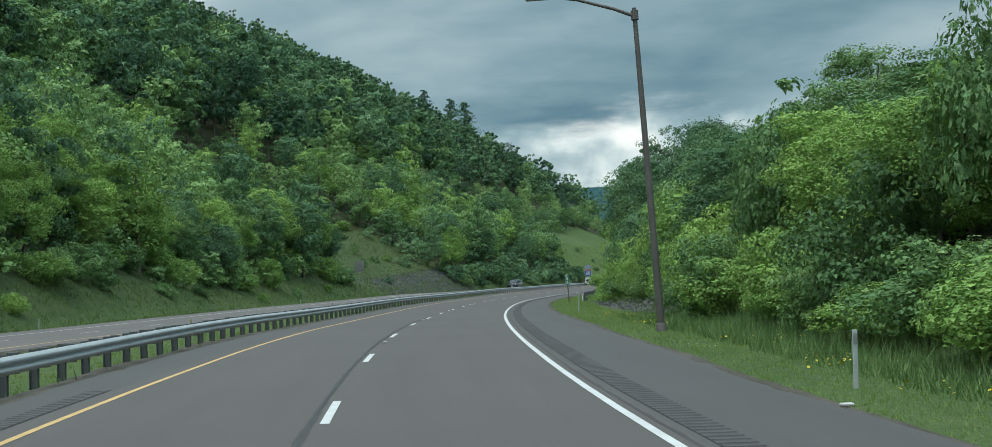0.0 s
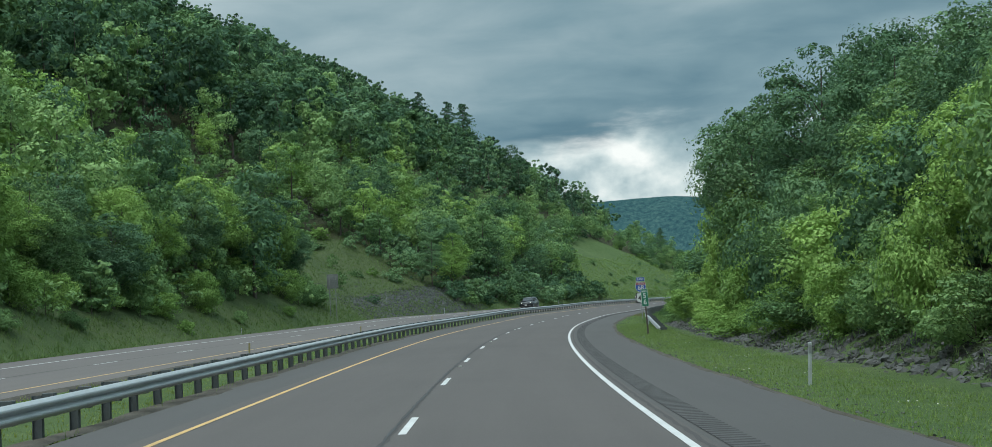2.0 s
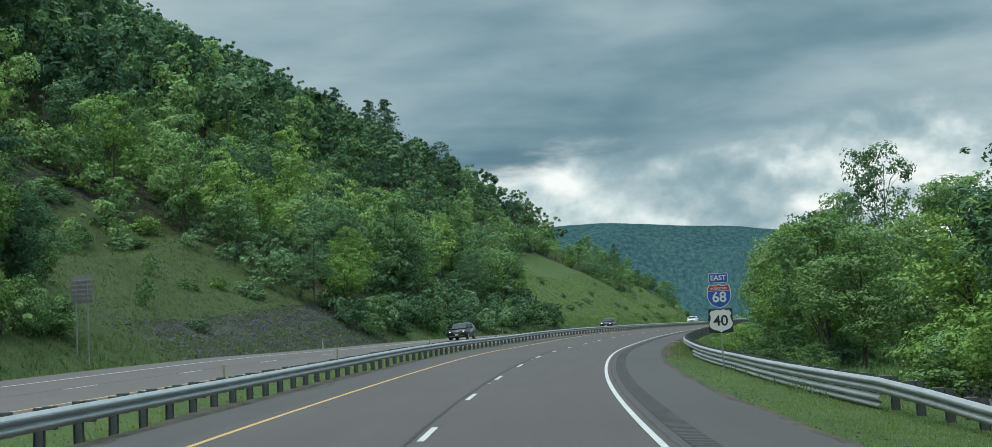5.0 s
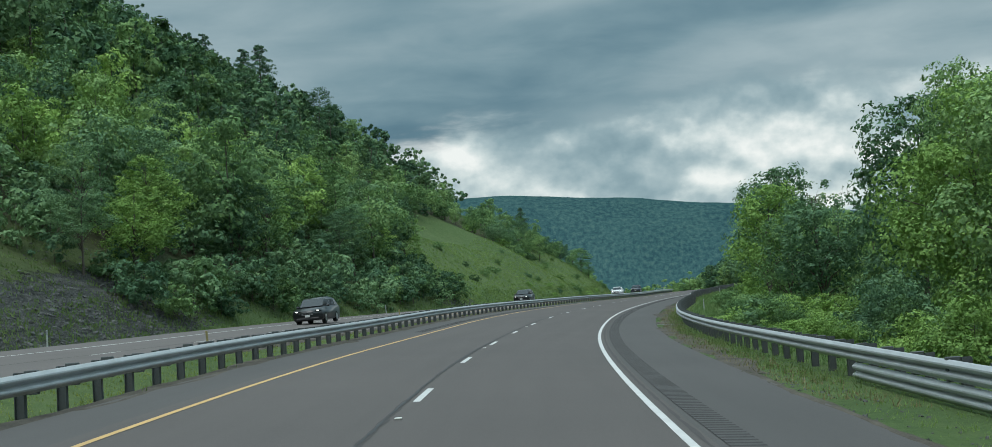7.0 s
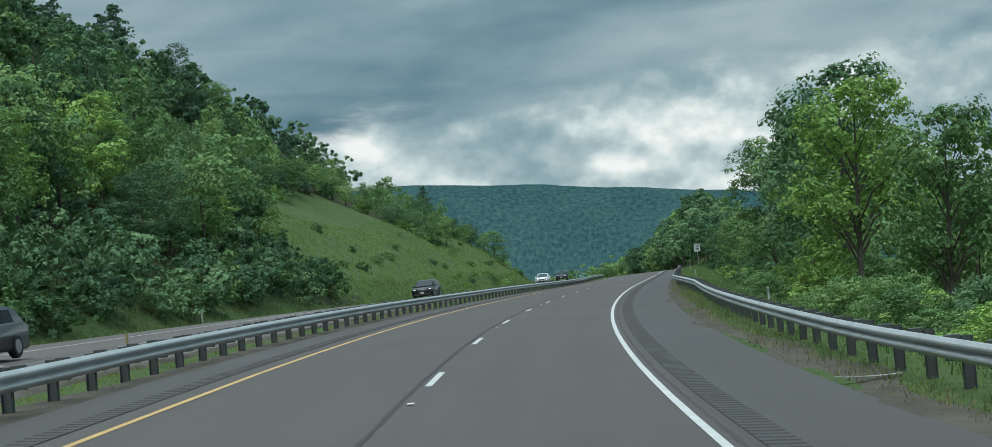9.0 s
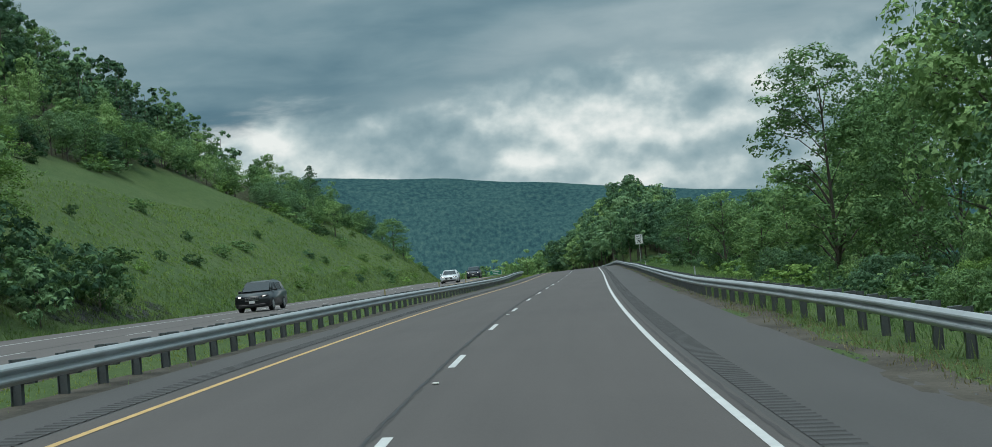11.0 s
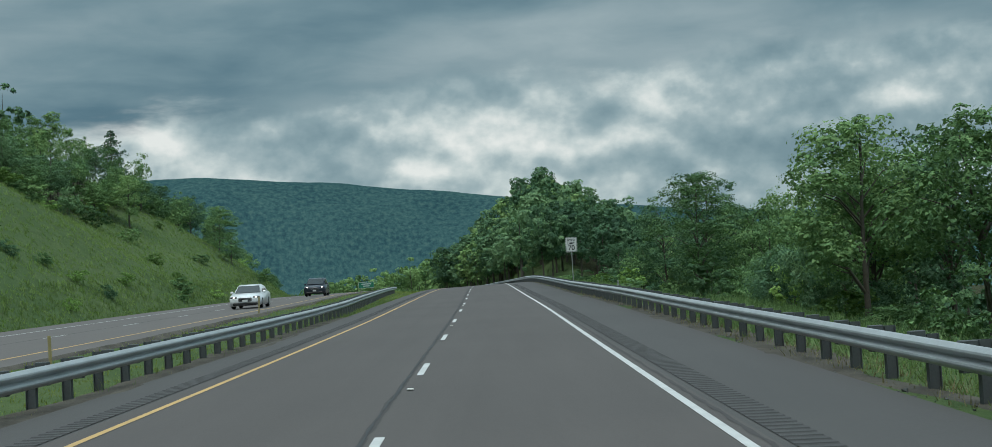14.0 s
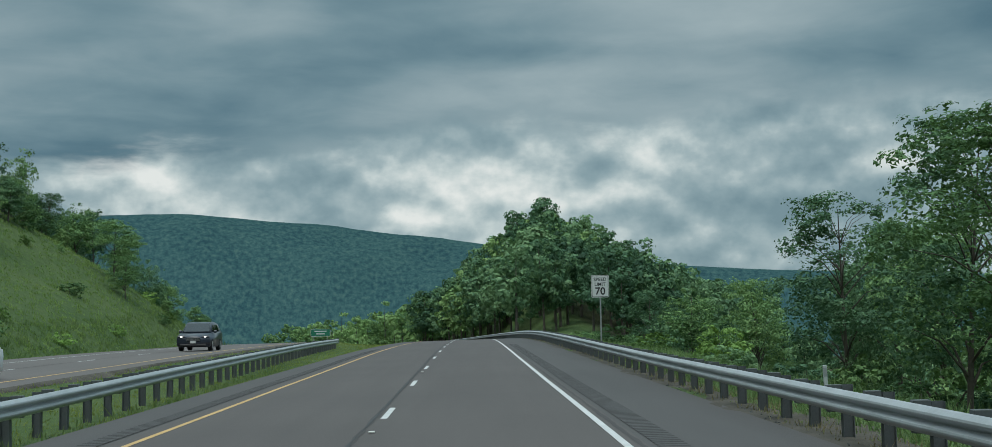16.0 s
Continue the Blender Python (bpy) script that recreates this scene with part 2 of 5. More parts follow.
RUMBLE = plain("rumble_asphalt", (0.062, 0.060, 0.060), 0.9, 0, 0.25, 2.0, 0.3, 45)
TAR = plain("tar_joint", (0.028, 0.028, 0.03), 0.7, 0, 0.3, 1.0, 0.2, 30)
GALV = plain("galvanised_steel", (0.40, 0.42, 0.43), 0.5, 0.45, 0.16, 1.2, 0.05, 25)
POST_STEEL = plain("weathered_post_steel", (0.088, 0.100, 0.102), 0.7, 0.2, 0.28, 2.5, 0.15, 30)
BARK = plain("bark", (0.10, 0.085, 0.07), 0.95, 0, 0.35, 1.5, 0.6, 9)
LEAF_OAK = leaf_material("oak_leaves", (0.033, 0.075, 0.047), (0.090, 0.180, 0.099), (0.207, 0.337, 0.164))
LEAF_MID = leaf_material("maple_leaves", (0.043, 0.091, 0.043), (0.127, 0.235, 0.097), (0.278, 0.425, 0.164))
LEAF_LOCUST = leaf_material("locust_leaves", (0.069, 0.131, 0.039), (0.197, 0.336, 0.092), (0.355, 0.525, 0.154))
LEAF_PINE = leaf_material("pine_needles", (0.062, 0.130, 0.090), (0.100, 0.195, 0.130), (0.150, 0.255, 0.155), 0.15)
ROUGH_BLADE = leaf_material("rough_verge_grass", (0.070, 0.122, 0.040), (0.118, 0.190, 0.062), (0.20, 0.26, 0.105), 0.35)
MEDIAN_BLADE = leaf_material("median_grass_blades", (0.140, 0.190, 0.046), (0.235, 0.290, 0.078), (0.36, 0.385, 0.135), 0.4)
GRASS_BLADE = leaf_material("grass_blades", (0.125, 0.205, 0.062), (0.195, 0.295, 0.092), (0.31, 0.39, 0.15), 0.45)


# ---- helpers for meshes ----
def mesh_np(name, verts, faces, mats, smooth=False, uv=None, mat_index=None, attr=None):
    """A mesh from arrays: faces of one size (n x 3 or n x 4)."""
    me = bpy.data.meshes.new(name)
    verts, faces = np.asarray(verts, np.float32), np.asarray(faces, np.int32)
    k = faces.shape[1]
    me.vertices.add(len(verts))
    me.vertices.foreach_set("co", verts.ravel())
    me.loops.add(faces.size)
    me.loops.foreach_set("vertex_index", faces.ravel())
    me.polygons.add(len(faces))
    me.polygons.foreach_set("loop_start", np.arange(0, faces.size, k, dtype=np.int32))
    for m in mats if isinstance(mats, (list, tuple)) else [mats]:
        me.materials.append(m)
    if mat_index is not None:
        me.polygons.foreach_set("material_index", np.asarray(mat_index, np.int32))
    me.polygons.foreach_set("use_smooth", np.full(len(faces), smooth))
    if uv is not None:
        lay = me.uv_layers.new(name="UVMap")
        lay.data.foreach_set("uv", np.asarray(uv, np.float32)[faces.ravel()].ravel())
    for key, values in attr or ():
        a = me.attributes.new(key, "FLOAT", "POINT")
        a.data.foreach_set("value", np.asarray(values, np.float32))
    me.update(calc_edges=True)
    return me


def bm_mesh(name, bm, mat, smooth=False):
    bmesh.ops.recalc_face_normals(bm, faces=bm.faces[:])
    me = bpy.data.meshes.new(name)
    bm.to_mesh(me)
    bm.free()
    for m in mat if isinstance(mat, (list, tuple)) else [mat]:
        me.materials.append(m)
    for p in me.polygons:
        p.use_smooth = smooth
    return me


def part(name, data, parent=None, m=None, label=""):
    """One mesh object; data is a mesh that alike parts may share."""
    ob = new(name, data)
    if parent:
        ob.parent = parent
    if m is not None:
        ob.matrix_basis = m
    if label:
        ob["label"] = label
    return ob


def box(bm, cx, cy, cz, sx, sy, sz, bevel=0.0):
    r = bmesh.ops.create_cube(bm, size=1.0, matrix=Matrix.Translation((cx, cy, cz)) @ Matrix.Diagonal((sx, sy, sz, 1)))
    if bevel:
        es = list({e for v in r["verts"] for e in v.link_edges})
        bmesh.ops.bevel(bm, geom=es, offset=bevel, segments=1, affect="EDGES")


def tube_np(points, radii, sides=6):
    """Vertices and quads of a tapered tube along a line of points."""
    pts, n = np.asarray(points, float), len(points)
    V, F = [], []
    for i in range(n):
        d = pts[min(i + 1, n - 1)] - pts[max(i - 1, 0)]
        d = d / (np.linalg.norm(d) + 1e-9)
        a = np.cross(d, (0.3, 0.9, 0.1) if abs(d[2]) > 0.9 else (0, 0, 1))
        a /= np.linalg.norm(a) + 1e-9
        b = np.cross(d, a)
        for k in range(sides):
            t = 2 * math.pi * k / sides
            V.append(pts[i] + radii[i] * (math.cos(t) * a + math.sin(t) * b))
    for i in range(n - 1):
        for k in range(sides):
            k2 = (k + 1) % sides
            F.append((i * sides + k, i * sides + k2, (i + 1) * sides + k2, (i + 1) * sides + k))
    return np.array(V), np.array(F)


def join_np(parts):
    V, F, o = [], [], 0
    for v, f in parts:
        V.append(v)
        F.append(f + o)
        o += len(v)
    return np.concatenate(V), np.concatenate(F)


# ---- the road's line: curvature, grade and cross fall along its length ----
KS = np.array([-150, -30, 0, 30, 60, 90, 120, 150, 180, 210, 240, 270, 300, 330, 360, 390, 420, 450, 480, 510, 540, 570, 600, 630, 660, 690, 800])
KAP = np.array([2.5, 3.06, 2.49, 1.79, 0.86, 0.82, 1.23, 1.41, 1.41, 1.35, 1.78, 1.48, 0.6, 0.2, 0.04, -0.14, -0.11, 0.14, 0.1, -0.4, -1.2, -1.8, -2, -2, -2, -2, -2]) * 1e-3
GRADE = np.array([3, 3.12, 2.93, 2.7, 1.51, 1.89, 1.91, 1.81, 2.35, 1.62, 2.46, 2.09, 1.98, 1.68, 1.74, 1.89, 1.92, 1.97, 1.34, 0.82, 0.3, -0.3, -1.0, -1.8, -2.4, -3, -4]) * 0.01
BANK = np.array([4, 4.98, 2.39, 0.44, 0.58, 1.79, 3.02, 3.51, 4.99, 5.92, 6.93, 5.7, 3.67, 2.34, 0.65, -0.81, -0.48, -1.45, -1.91, -1.85, -1.46, -2, -2, -2, -2, -2, -2]) * 0.01
STEP = 2.0
SG = np.arange(-150, 800.1, STEP)
_i0 = int(np.argmin(abs(SG)))


def _line():
    kap, g = np.interp(SG, KS, KAP), np.interp(SG, KS, GRADE)
    th = np.concatenate([[0], np.cumsum((kap[1:] + kap[:-1]) / 2 * STEP)])
    th = th - th[_i0] - 0.07775
    c = np.stack([np.sin(th), np.cos(th), g], 1)
    xyz = np.concatenate([[[0, 0, 0]], np.cumsum((c[1:] + c[:-1]) / 2 * STEP, 0)])
    return xyz - xyz[_i0], th


LINE, HEADING = _line()
# the other carriageway: its dashed line's offset, and its height over this one's
WB_S = np.array([-150, 0, 70, 130, 200, 260, 345, 440, 480, 520, 580, 660, 800])
WB_D = np.array([-20, -17.5, -16.5, -15.7, -14.2, -13.7, -13.8, -15.7, -16.3, -16.8, -18.6, -25, -40])
WB_H = np.array([0, 0, 0, 0.2, 0.5, 0.4, 0.3, 0.15, 0.1, 0.1, -0.3, -2.5, -8])


def place(s, d, h=0.0):
    """World places for distance along the road, offset to its right, and height over its centre line's level."""
    s, d, h = np.broadcast_arrays(np.asarray(s, float), np.asarray(d, float), np.asarray(h, float))
    c = np.stack([np.interp(s, SG, LINE[:, k]) for k in range(3)], -1)
    th = np.interp(s, SG, HEADING)
    return c + np.stack([np.cos(th) * d, -np.sin(th) * d, h], -1)


def heading(s):
    return float(np.interp(s, SG, HEADING))


def bank(s):
    return np.interp(s, KS, BANK)


def smooth01(x):
    x = np.clip(x, 0, 1)
    return x * x * (3 - 2 * x)


def wave(x, y, seed=0):
    """Cheap smooth noise from a few sines, about -1 to 1."""
    r = np.random.RandomState(seed)
    out = 0
    for k in range(6):
        a, f, ph = r.rand() * 6.283, (0.6 + r.rand() * 1.6), r.rand() * 6.283
        out = out + np.sin((x * math.cos(a) + y * math.sin(a)) * f + ph)
    return out / 3.0


def ground_h(s, d):
    """Height of the ground over the road's centre line at that distance."""
    s, d = np.broadcast_arrays(np.asarray(s, float), np.asarray(d, float))
    b, wd, wh = bank(s), np.interp(s, WB_S, WB_D), np.interp(s, WB_S, WB_H)
    eb = -b * d - 0.03
    wbp = wh - b * (d - wd) * 0.6 - 0.03
    # median between the two carriageways
    l0, l1 = -5.0, wd + 5.0
    u = np.clip((l0 - d) / np.maximum(l0 - l1, 0.5), 0, 1)
    med = (-b * l0 - 0.03) * (1 - u) + (wh - b * 5.0 * 0.6 - 0.04) * u - 0.2 * np.sin(np.pi * u) - 0.10 * np.clip((l0 - d) / 0.6, 0, 1) * np.clip((d - l1) / 1.0, 0, 1)
    h = np.where(d > l0, eb, np.where(d > l1, med, wbp))
    # left: verge, ditch, cut slope with a bench, wooded hill
    e = wd - 6.4
    x = np.maximum(e - d, 0)
    base = wh + b * 6.4 * 0.6 - 0.04
    lump = wave(s * 0.045, d * 0.045, 3) * np.clip(x * 0.12, 0, 2.2) + wave(s * 0.16, d * 0.16, 5) * np.clip(x * 0.05, 0, 0.6)
    xs = np.maximum(x - 2.2, 0)
    cut = smooth01((s - 90) / 60) * smooth01((420 - s) / 60)
    steep = np.interp(xs, [0, 19.5, 24, 175, 190, 300], [0, 11.0, 11.7, 103, 107, 100])
    even = np.interp(xs, [0, 160, 175, 300], [0, 98, 103, 100])
    hill = (cut * steep + (1 - cut) * even) * (1.02 + smooth01((s - 340) / 60) * np.interp(xs, [0, 12, 35, 80], [0.12, 0.08, -0.06, -0.07]))
    nose = smooth01((600 + 0.75 * np.maximum(-d - 26, 0) - s) / 80)
    left = base - 0.35 * np.clip(x / 1.5, 0, 1) * np.clip(1 - xs / 3, 0, 1) + hill * nose + lump * nose - (1 - nose) * np.clip(xs * 0.22, 0, 30)
    h = np.where(d < e, left, h)
    # right: verge, then a wooded bank at first and a fill that falls away later
    y = np.maximum(d - 6.5, 0)
    verge = -b * 6.5 - 0.04 - 0.05 * np.minimum(y, 3.5)
    yb = np.maximum(d - 10.0, 0)
    rise = np.interp(yb, [0, 4, 12, 60, 150], [0, 1.8, 5.0, 14, 16])
    fall = np.interp(yb, [0, 3, 30, 90, 160], [0, -0.6, -9.5, -24, -30])
    r = smooth01((185 - s) / 55)
    w = place(s, d)
    ax, al = (w[..., 0] - 168) * 0.92 - (w[..., 1] - 606) * 0.39, (w[..., 0] - 168) * 0.39 + (w[..., 1] - 606) * 0.92
    knoll = 13 * np.exp(-((ax / 20) ** 2 + (al / 62) ** 2)) * smooth01((d - 8) / 12)
    lump2 = wave(s * 0.08, d * 0.08, 8) * np.clip(yb * 0.12, 0, 1.2)
    right = verge + r * rise + (1 - r) * fall * (1 - 0.75 * smooth01((s - 560) / 60)) + knoll + lump2
    return np.where(d > 6.5, right, h)


def on_ground(s, d, sink=0.0):
    return Vector(place(s, d, ground_h(s, d) - sink).tolist())


def grid_mesh(name, ss, dd, height, mats, smooth=True, attr=None, uv=False):
    S, D = np.meshgrid(ss, dd, indexing="ij")
    V = place(S, D, height(S, D)).reshape(-1, 3)
    a, b = len(ss), len(dd)
    i, j = np.meshgrid(np.arange(a - 1), np.arange(b - 1), indexing="ij")
    k = (i * b + j).ravel()
    F = np.stack([k, k + 1, k + b + 1, k + b], 1)
    at = [(key, f(S, D).ravel()) for key, f in attr or ()]
    u = np.stack([D.ravel(), S.ravel()], 1) if uv else None
    return mesh_np(name, V, F, mats, smooth, u, attr=at)


# ---- ground ----
def rockiness(S, D):
    """Where the shale shows: the cut's toe, the broken slope above its bench, and the foot of the bank."""
    x = edge_left(S) - D
    toe = smooth01((x - 1.4) / 1.3) * smooth01((13 - x) / 6) * smooth01((S - 200) / 14) * smooth01((260 - S) / 10) * 1.3
    upper = smooth01((x - 27) / 5) * smooth01((56 - x) / 10) * smooth01((S - 205) / 20) * smooth01((330 - S) / 30) * 0.86
    bank_foot = smooth01((D - 9.8) / 0.6) * smooth01((12.5 - D) / 0.8) * smooth01((S - 50) / 25) * smooth01((165 - S) / 20) * 0.9
    late = smooth01((x - 1) / 1.5) * smooth01((7 - x) / 3) * smooth01((S - 322) / 10) * smooth01((356 - S) / 10) * 0.9
    return np.clip(np.maximum(np.maximum(toe, upper), np.maximum(bank_foot, late)), 0, 1.3)


def edge_left(s):
    return np.interp(s, WB_S, WB_D) - 6.4


def open_from(s):
    """How far above the opposite verge the woods begin: close by at first, past the open cut, then past the grass slope."""
    cut = smooth01((s - 195) / 8) * smooth01((257 - s) / 10)
    grass = smooth01((s - 336) / 22)
    return 7 + cut * 40 + grass * (25 - 12 * smooth01((s - 440) / 30))


def wooded(s, d):
    return edge_left(s) - d > open_from(s)


def litter(S, D):
    """Dark leaf litter that also paints in the woods' shade; weaker on the cut."""
    left = smooth01((edge_left(S) - D - open_from(S) + 1) / 4)
    cut_slope = smooth01((edge_left(S) - D - 1.5) / 3) * np.where(S < 200, 0.4, 0.5)
    right = smooth01((D - np.where(S < 170, 11.5, 17)) / 3)
    return np.clip(np.maximum(np.maximum(left, np.where(S < 340, cut_slope, 0)), right), 0, 1)


_dd = np.concatenate([np.arange(-330, -120, 8.0), np.arange(-120, -50, 3.0), np.arange(-50, -4, 0.8), np.arange(-4, 6, 2.5), np.arange(6, 24, 0.7), np.arange(24, 60, 3.0), np.arange(60, 171, 10.0)])
ground = part("ground", grid_mesh("ground", np.arange(-150, 800, 2.5), _dd, ground_h, GROUND, attr=[("rock", rockiness), ("litter", litter)]))
tagged(ground, "green grassy hillside and verges with patches of bare grey shale", "ground", kind="structure")


def strip(name, s0, s1, step, offs, lift, mats, centre=None):
    """A ribbon along the road, following its cross fall."""
    ss = np.arange(s0, s1 + step * 0.5, step)
    if centre is None:
        return grid_mesh(name, ss, np.array(offs), lambda S, D: -bank(S) * D + lift, mats, uv=True)
    S, O = np.meshgrid(ss, np.array(offs), indexing="ij")
    D = np.interp(S, WB_S, WB_D) + O
    H = np.interp(S, WB_S, WB_H) - bank(S) * O * 0.6 + lift
    V = place(S, D, H).reshape(-1, 3)
    b = len(offs)
    i, j = np.meshgrid(np.arange(len(ss) - 1), np.arange(b - 1), indexing="ij")
    k = (i * b + j).ravel()
    return mesh_np(name, V, np.stack([k, k + 1, k + b + 1, k + b], 1), mats, True, np.stack([O.ravel(), S.ravel()], 1))


END = 760
road = part("road", strip("road", -150, END, 3, [-3.9, -2, 0, 2, 3.9], 0.0, ASPHALT))
tagged(road, "two-lane grey asphalt carriageway with worn wheel tracks", "road", kind="structure")
for nm, offs in (("shoulder_right", [3.9, 5.2, 6.25]), ("shoulder_left", [-5.2, -4.5, -3.9])):
    tagged(part(nm, strip(nm, -150, END, 3, offs, -0.004, SHOULDER)), "grey asphalt shoulder beside the painted edge line", "shoulder", kind="structure")
road_wb = part("road_opposite", strip("road_opposite", -150, END, 3, [-6.3, -3.9, 0, 3.9, 4.9], 0.0, ASPHALT_PALE, True))
tagged(road_wb, "opposite two-lane grey asphalt carriageway beyond the median", "road", kind="structure")


def line_strip(name, off, width, mat, lab, wb=False, s0=-150, s1=END):
    me = strip(name, s0, s1, 3, [off - width / 2, off + width / 2], 0.006, mat, True if wb else None)
    return tagged(part(name, me), lab, "road marking", kind="structure")


line_strip("edge_line_yellow", -3.52, 0.11, YELLOW_PAINT, "solid yellow line along the inner lane edge")
line_strip("edge_line_white", 3.62, 0.115, WHITE_PAINT, "solid white line along the outer lane edge")
line_strip("edge_line_yellow_opposite", 3.62, 0.13, YELLOW_PAINT, "solid yellow line on the opposite carriageway", True)
line_strip("edge_line_white_opposite", -3.62, 0.15, WHITE_PAINT, "solid white line on the opposite carriageway", True)


def dash_mesh(wb, s, w=0.115, ln=3.05):
    ss = np.array([s - ln / 2, s - ln / 6, s + ln / 6, s + ln / 2])
    return strip("lane_dash", ss[0], ss[-1] + 0.01, ln / 3, [-w / 2, w / 2], 0.007, WHITE_PAINT, True if wb else None)


PERIOD, PHASE = 12.192, 6.4
for k in range(-6, 48):
    part("lane_dash", dash_mesh(False, PHASE + PERIOD * k), road)
for k in range(-4, 50):
    part("lane_dash", dash_mesh(True, 8.0 + PERIOD * k), road_wb)


# ---- guardrails ----
W_PROFILE = [(0.0, -0.156), (0.02, -0.145), (0.075, -0.10), (0.083, -0.075), (0.075, -0.05), (0.01, -0.012), (0.0, 0.0), (0.01, 0.012), (0.075, 0.05), (0.083, 0.075), (0.075, 0.10), (0.02, 0.145), (0.0, 0.156)]
POST_GAP = 1.905


def rail_mesh(p0, p1, side, th=0.004):
    """A W-beam length between two places; the waves face side (+1: to the right of the way)."""
    p0, p1 = Vector(p0), Vector(p1)
    way = (p1 - p0).normalized()
    out = way.cross(Vector((0, 0, 1))).normalized() * side
    up = Vector((0, 0, 1))
    lap = way * 0.12
    V, F = [], []
    n = len(W_PROFILE)
    for e, pt in enumerate((p0 - lap, p1 + lap)):
        for k, (o, z) in enumerate(W_PROFILE):
            V.append(pt + out * (o + (0.004 if e else 0)) + up * z)
        for k, (o, z) in enumerate(W_PROFILE):
            V.append(pt + out * (o - th) + up * z)
    for k in range(n - 1):
        F.append((k, k + 1, 2 * n + k + 1, 2 * n + k))
        F.append((n + k + 1, n + k, 3 * n + k, 3 * n + k + 1))
    F.append((0, 2 * n, 3 * n, n))
    F.append((n - 1, 2 * n - 1, 4 * n - 1, 3 * n - 1))
    return mesh_np("rail", V, F, GALV, False)


def post_meshes():
    """A steel H-section post, and the solid block between it and the beam."""
    bm = bmesh.new()
    for y in (-0.073, 0.073):
        box(bm, y, 0, -0.25, 0.010, 0.13, 2.0, 0.002)
    box(bm, 0, 0, -0.25, 0.136, 0.010, 2.0)
    post = bm_mesh("post", bm, POST_STEEL)
    bm = bmesh.new()
    box(bm, 0, 0, 0, 0.20, 0.14, 0.37, 0.008)
    return post, bm_mesh("blockout", bm, POST_STEEL)


POST_ME, BLOCK_ME = post_meshes()


def guardrail(name, s0, s1, off, side, label, top_at, rub=None):
    """Posts, blockouts and W-beam lengths along an offset given by off(s)."""
    root = tagged(new(name), label, "guardrail")
    root.matrix_basis = Matrix.Translation(on_ground(s0, off(s0)))
    inv = root.matrix_basis.inverted()
    n = int((s1 - s0) / POST_GAP)
    for k in range(n + 1):
        s = s0 + k * POST_GAP
        d = off(s)
        g = float(ground_h(s, d))
        base = float(-bank(s) * d)
        th = -heading(s)
        rr = random.Random(k * 7 + int(s0))
        tilt = Euler((rr.uniform(-0.02, 0.02), rr.uniform(-0.02, 0.02), th))
        top = top_at(s)
        zt = base + top - 0.18
        # the post stands behind the beam, a little higher than its top
        p = place(s, d - side * 0.36, zt + 0.185 - 0.75 + rr.uniform(-0.015, 0.02))
        part("post", POST_ME, root, inv @ Matrix.LocRotScale(Vector(p.tolist()), tilt, None))
        q = place(s, d - side * 0.17, zt + 0.025 + rr.uniform(-0.01, 0.02))
        part("blockout", BLOCK_ME, root, inv @ Matrix.LocRotScale(Vector(q.tolist()), Euler((0, 0, th)), None))
    m = int((s1 - s0) / (2 * POST_GAP))
    for k in range(m):
        a, b = s0 + 2 * k * POST_GAP, s0 + 2 * (k + 1) * POST_GAP
        pa = place(a, off(a) - side * 0.065, -bank(a) * off(a) + top_at(a) - 0.156)
        pb = place(b, off(b) - side * 0.065, -bank(b) * off(b) + top_at(b) - 0.156)
        part("rail", rail_mesh(inv @ Vector(pa.tolist()), inv @ Vector(pb.tolist()), side), root)
        if rub and rub[0] <= a < rub[1]:
            part("rub_rail", rail_mesh(inv @ Vector(pa.tolist()) - Vector((0, 0, 0.34)), inv @ Vector(pb.tolist()) - Vector((0, 0, 0.34)), side), root)
    return root


def off_left(s):
    return float(np.interp(s, [-60, 0, 380, 405, 440, 490, 530], [-5.6, -5.6, -5.6, -5.8, -6.9, -8.4, -10.5]))


def off_right(s):
    return float(np.interp(s, [128, 150, 172, 186, 240, 290, 315, 400, 460, 600], [8.9, 8.6, 8.5, 7.9, 7.4, 7.6, 6.55, 6.4, 6.3, 6.3]))


guardrail("median_guardrail", -40, 492, off_left, 1, "galvanised W-beam guardrail on dark steel posts along the median", lambda s: 0.62)
guardrail("outer_guardrail", 131, 640, off_right, -1, "galvanised W-beam guardrail on dark steel posts along the shoulder", lambda s: float(np.interp(s, [130, 145, 175, 188, 230, 300, 325], [0.06, 0.58, 0.60, 0.66, 0.72, 0.72, 0.67])), rub=(144, 191))


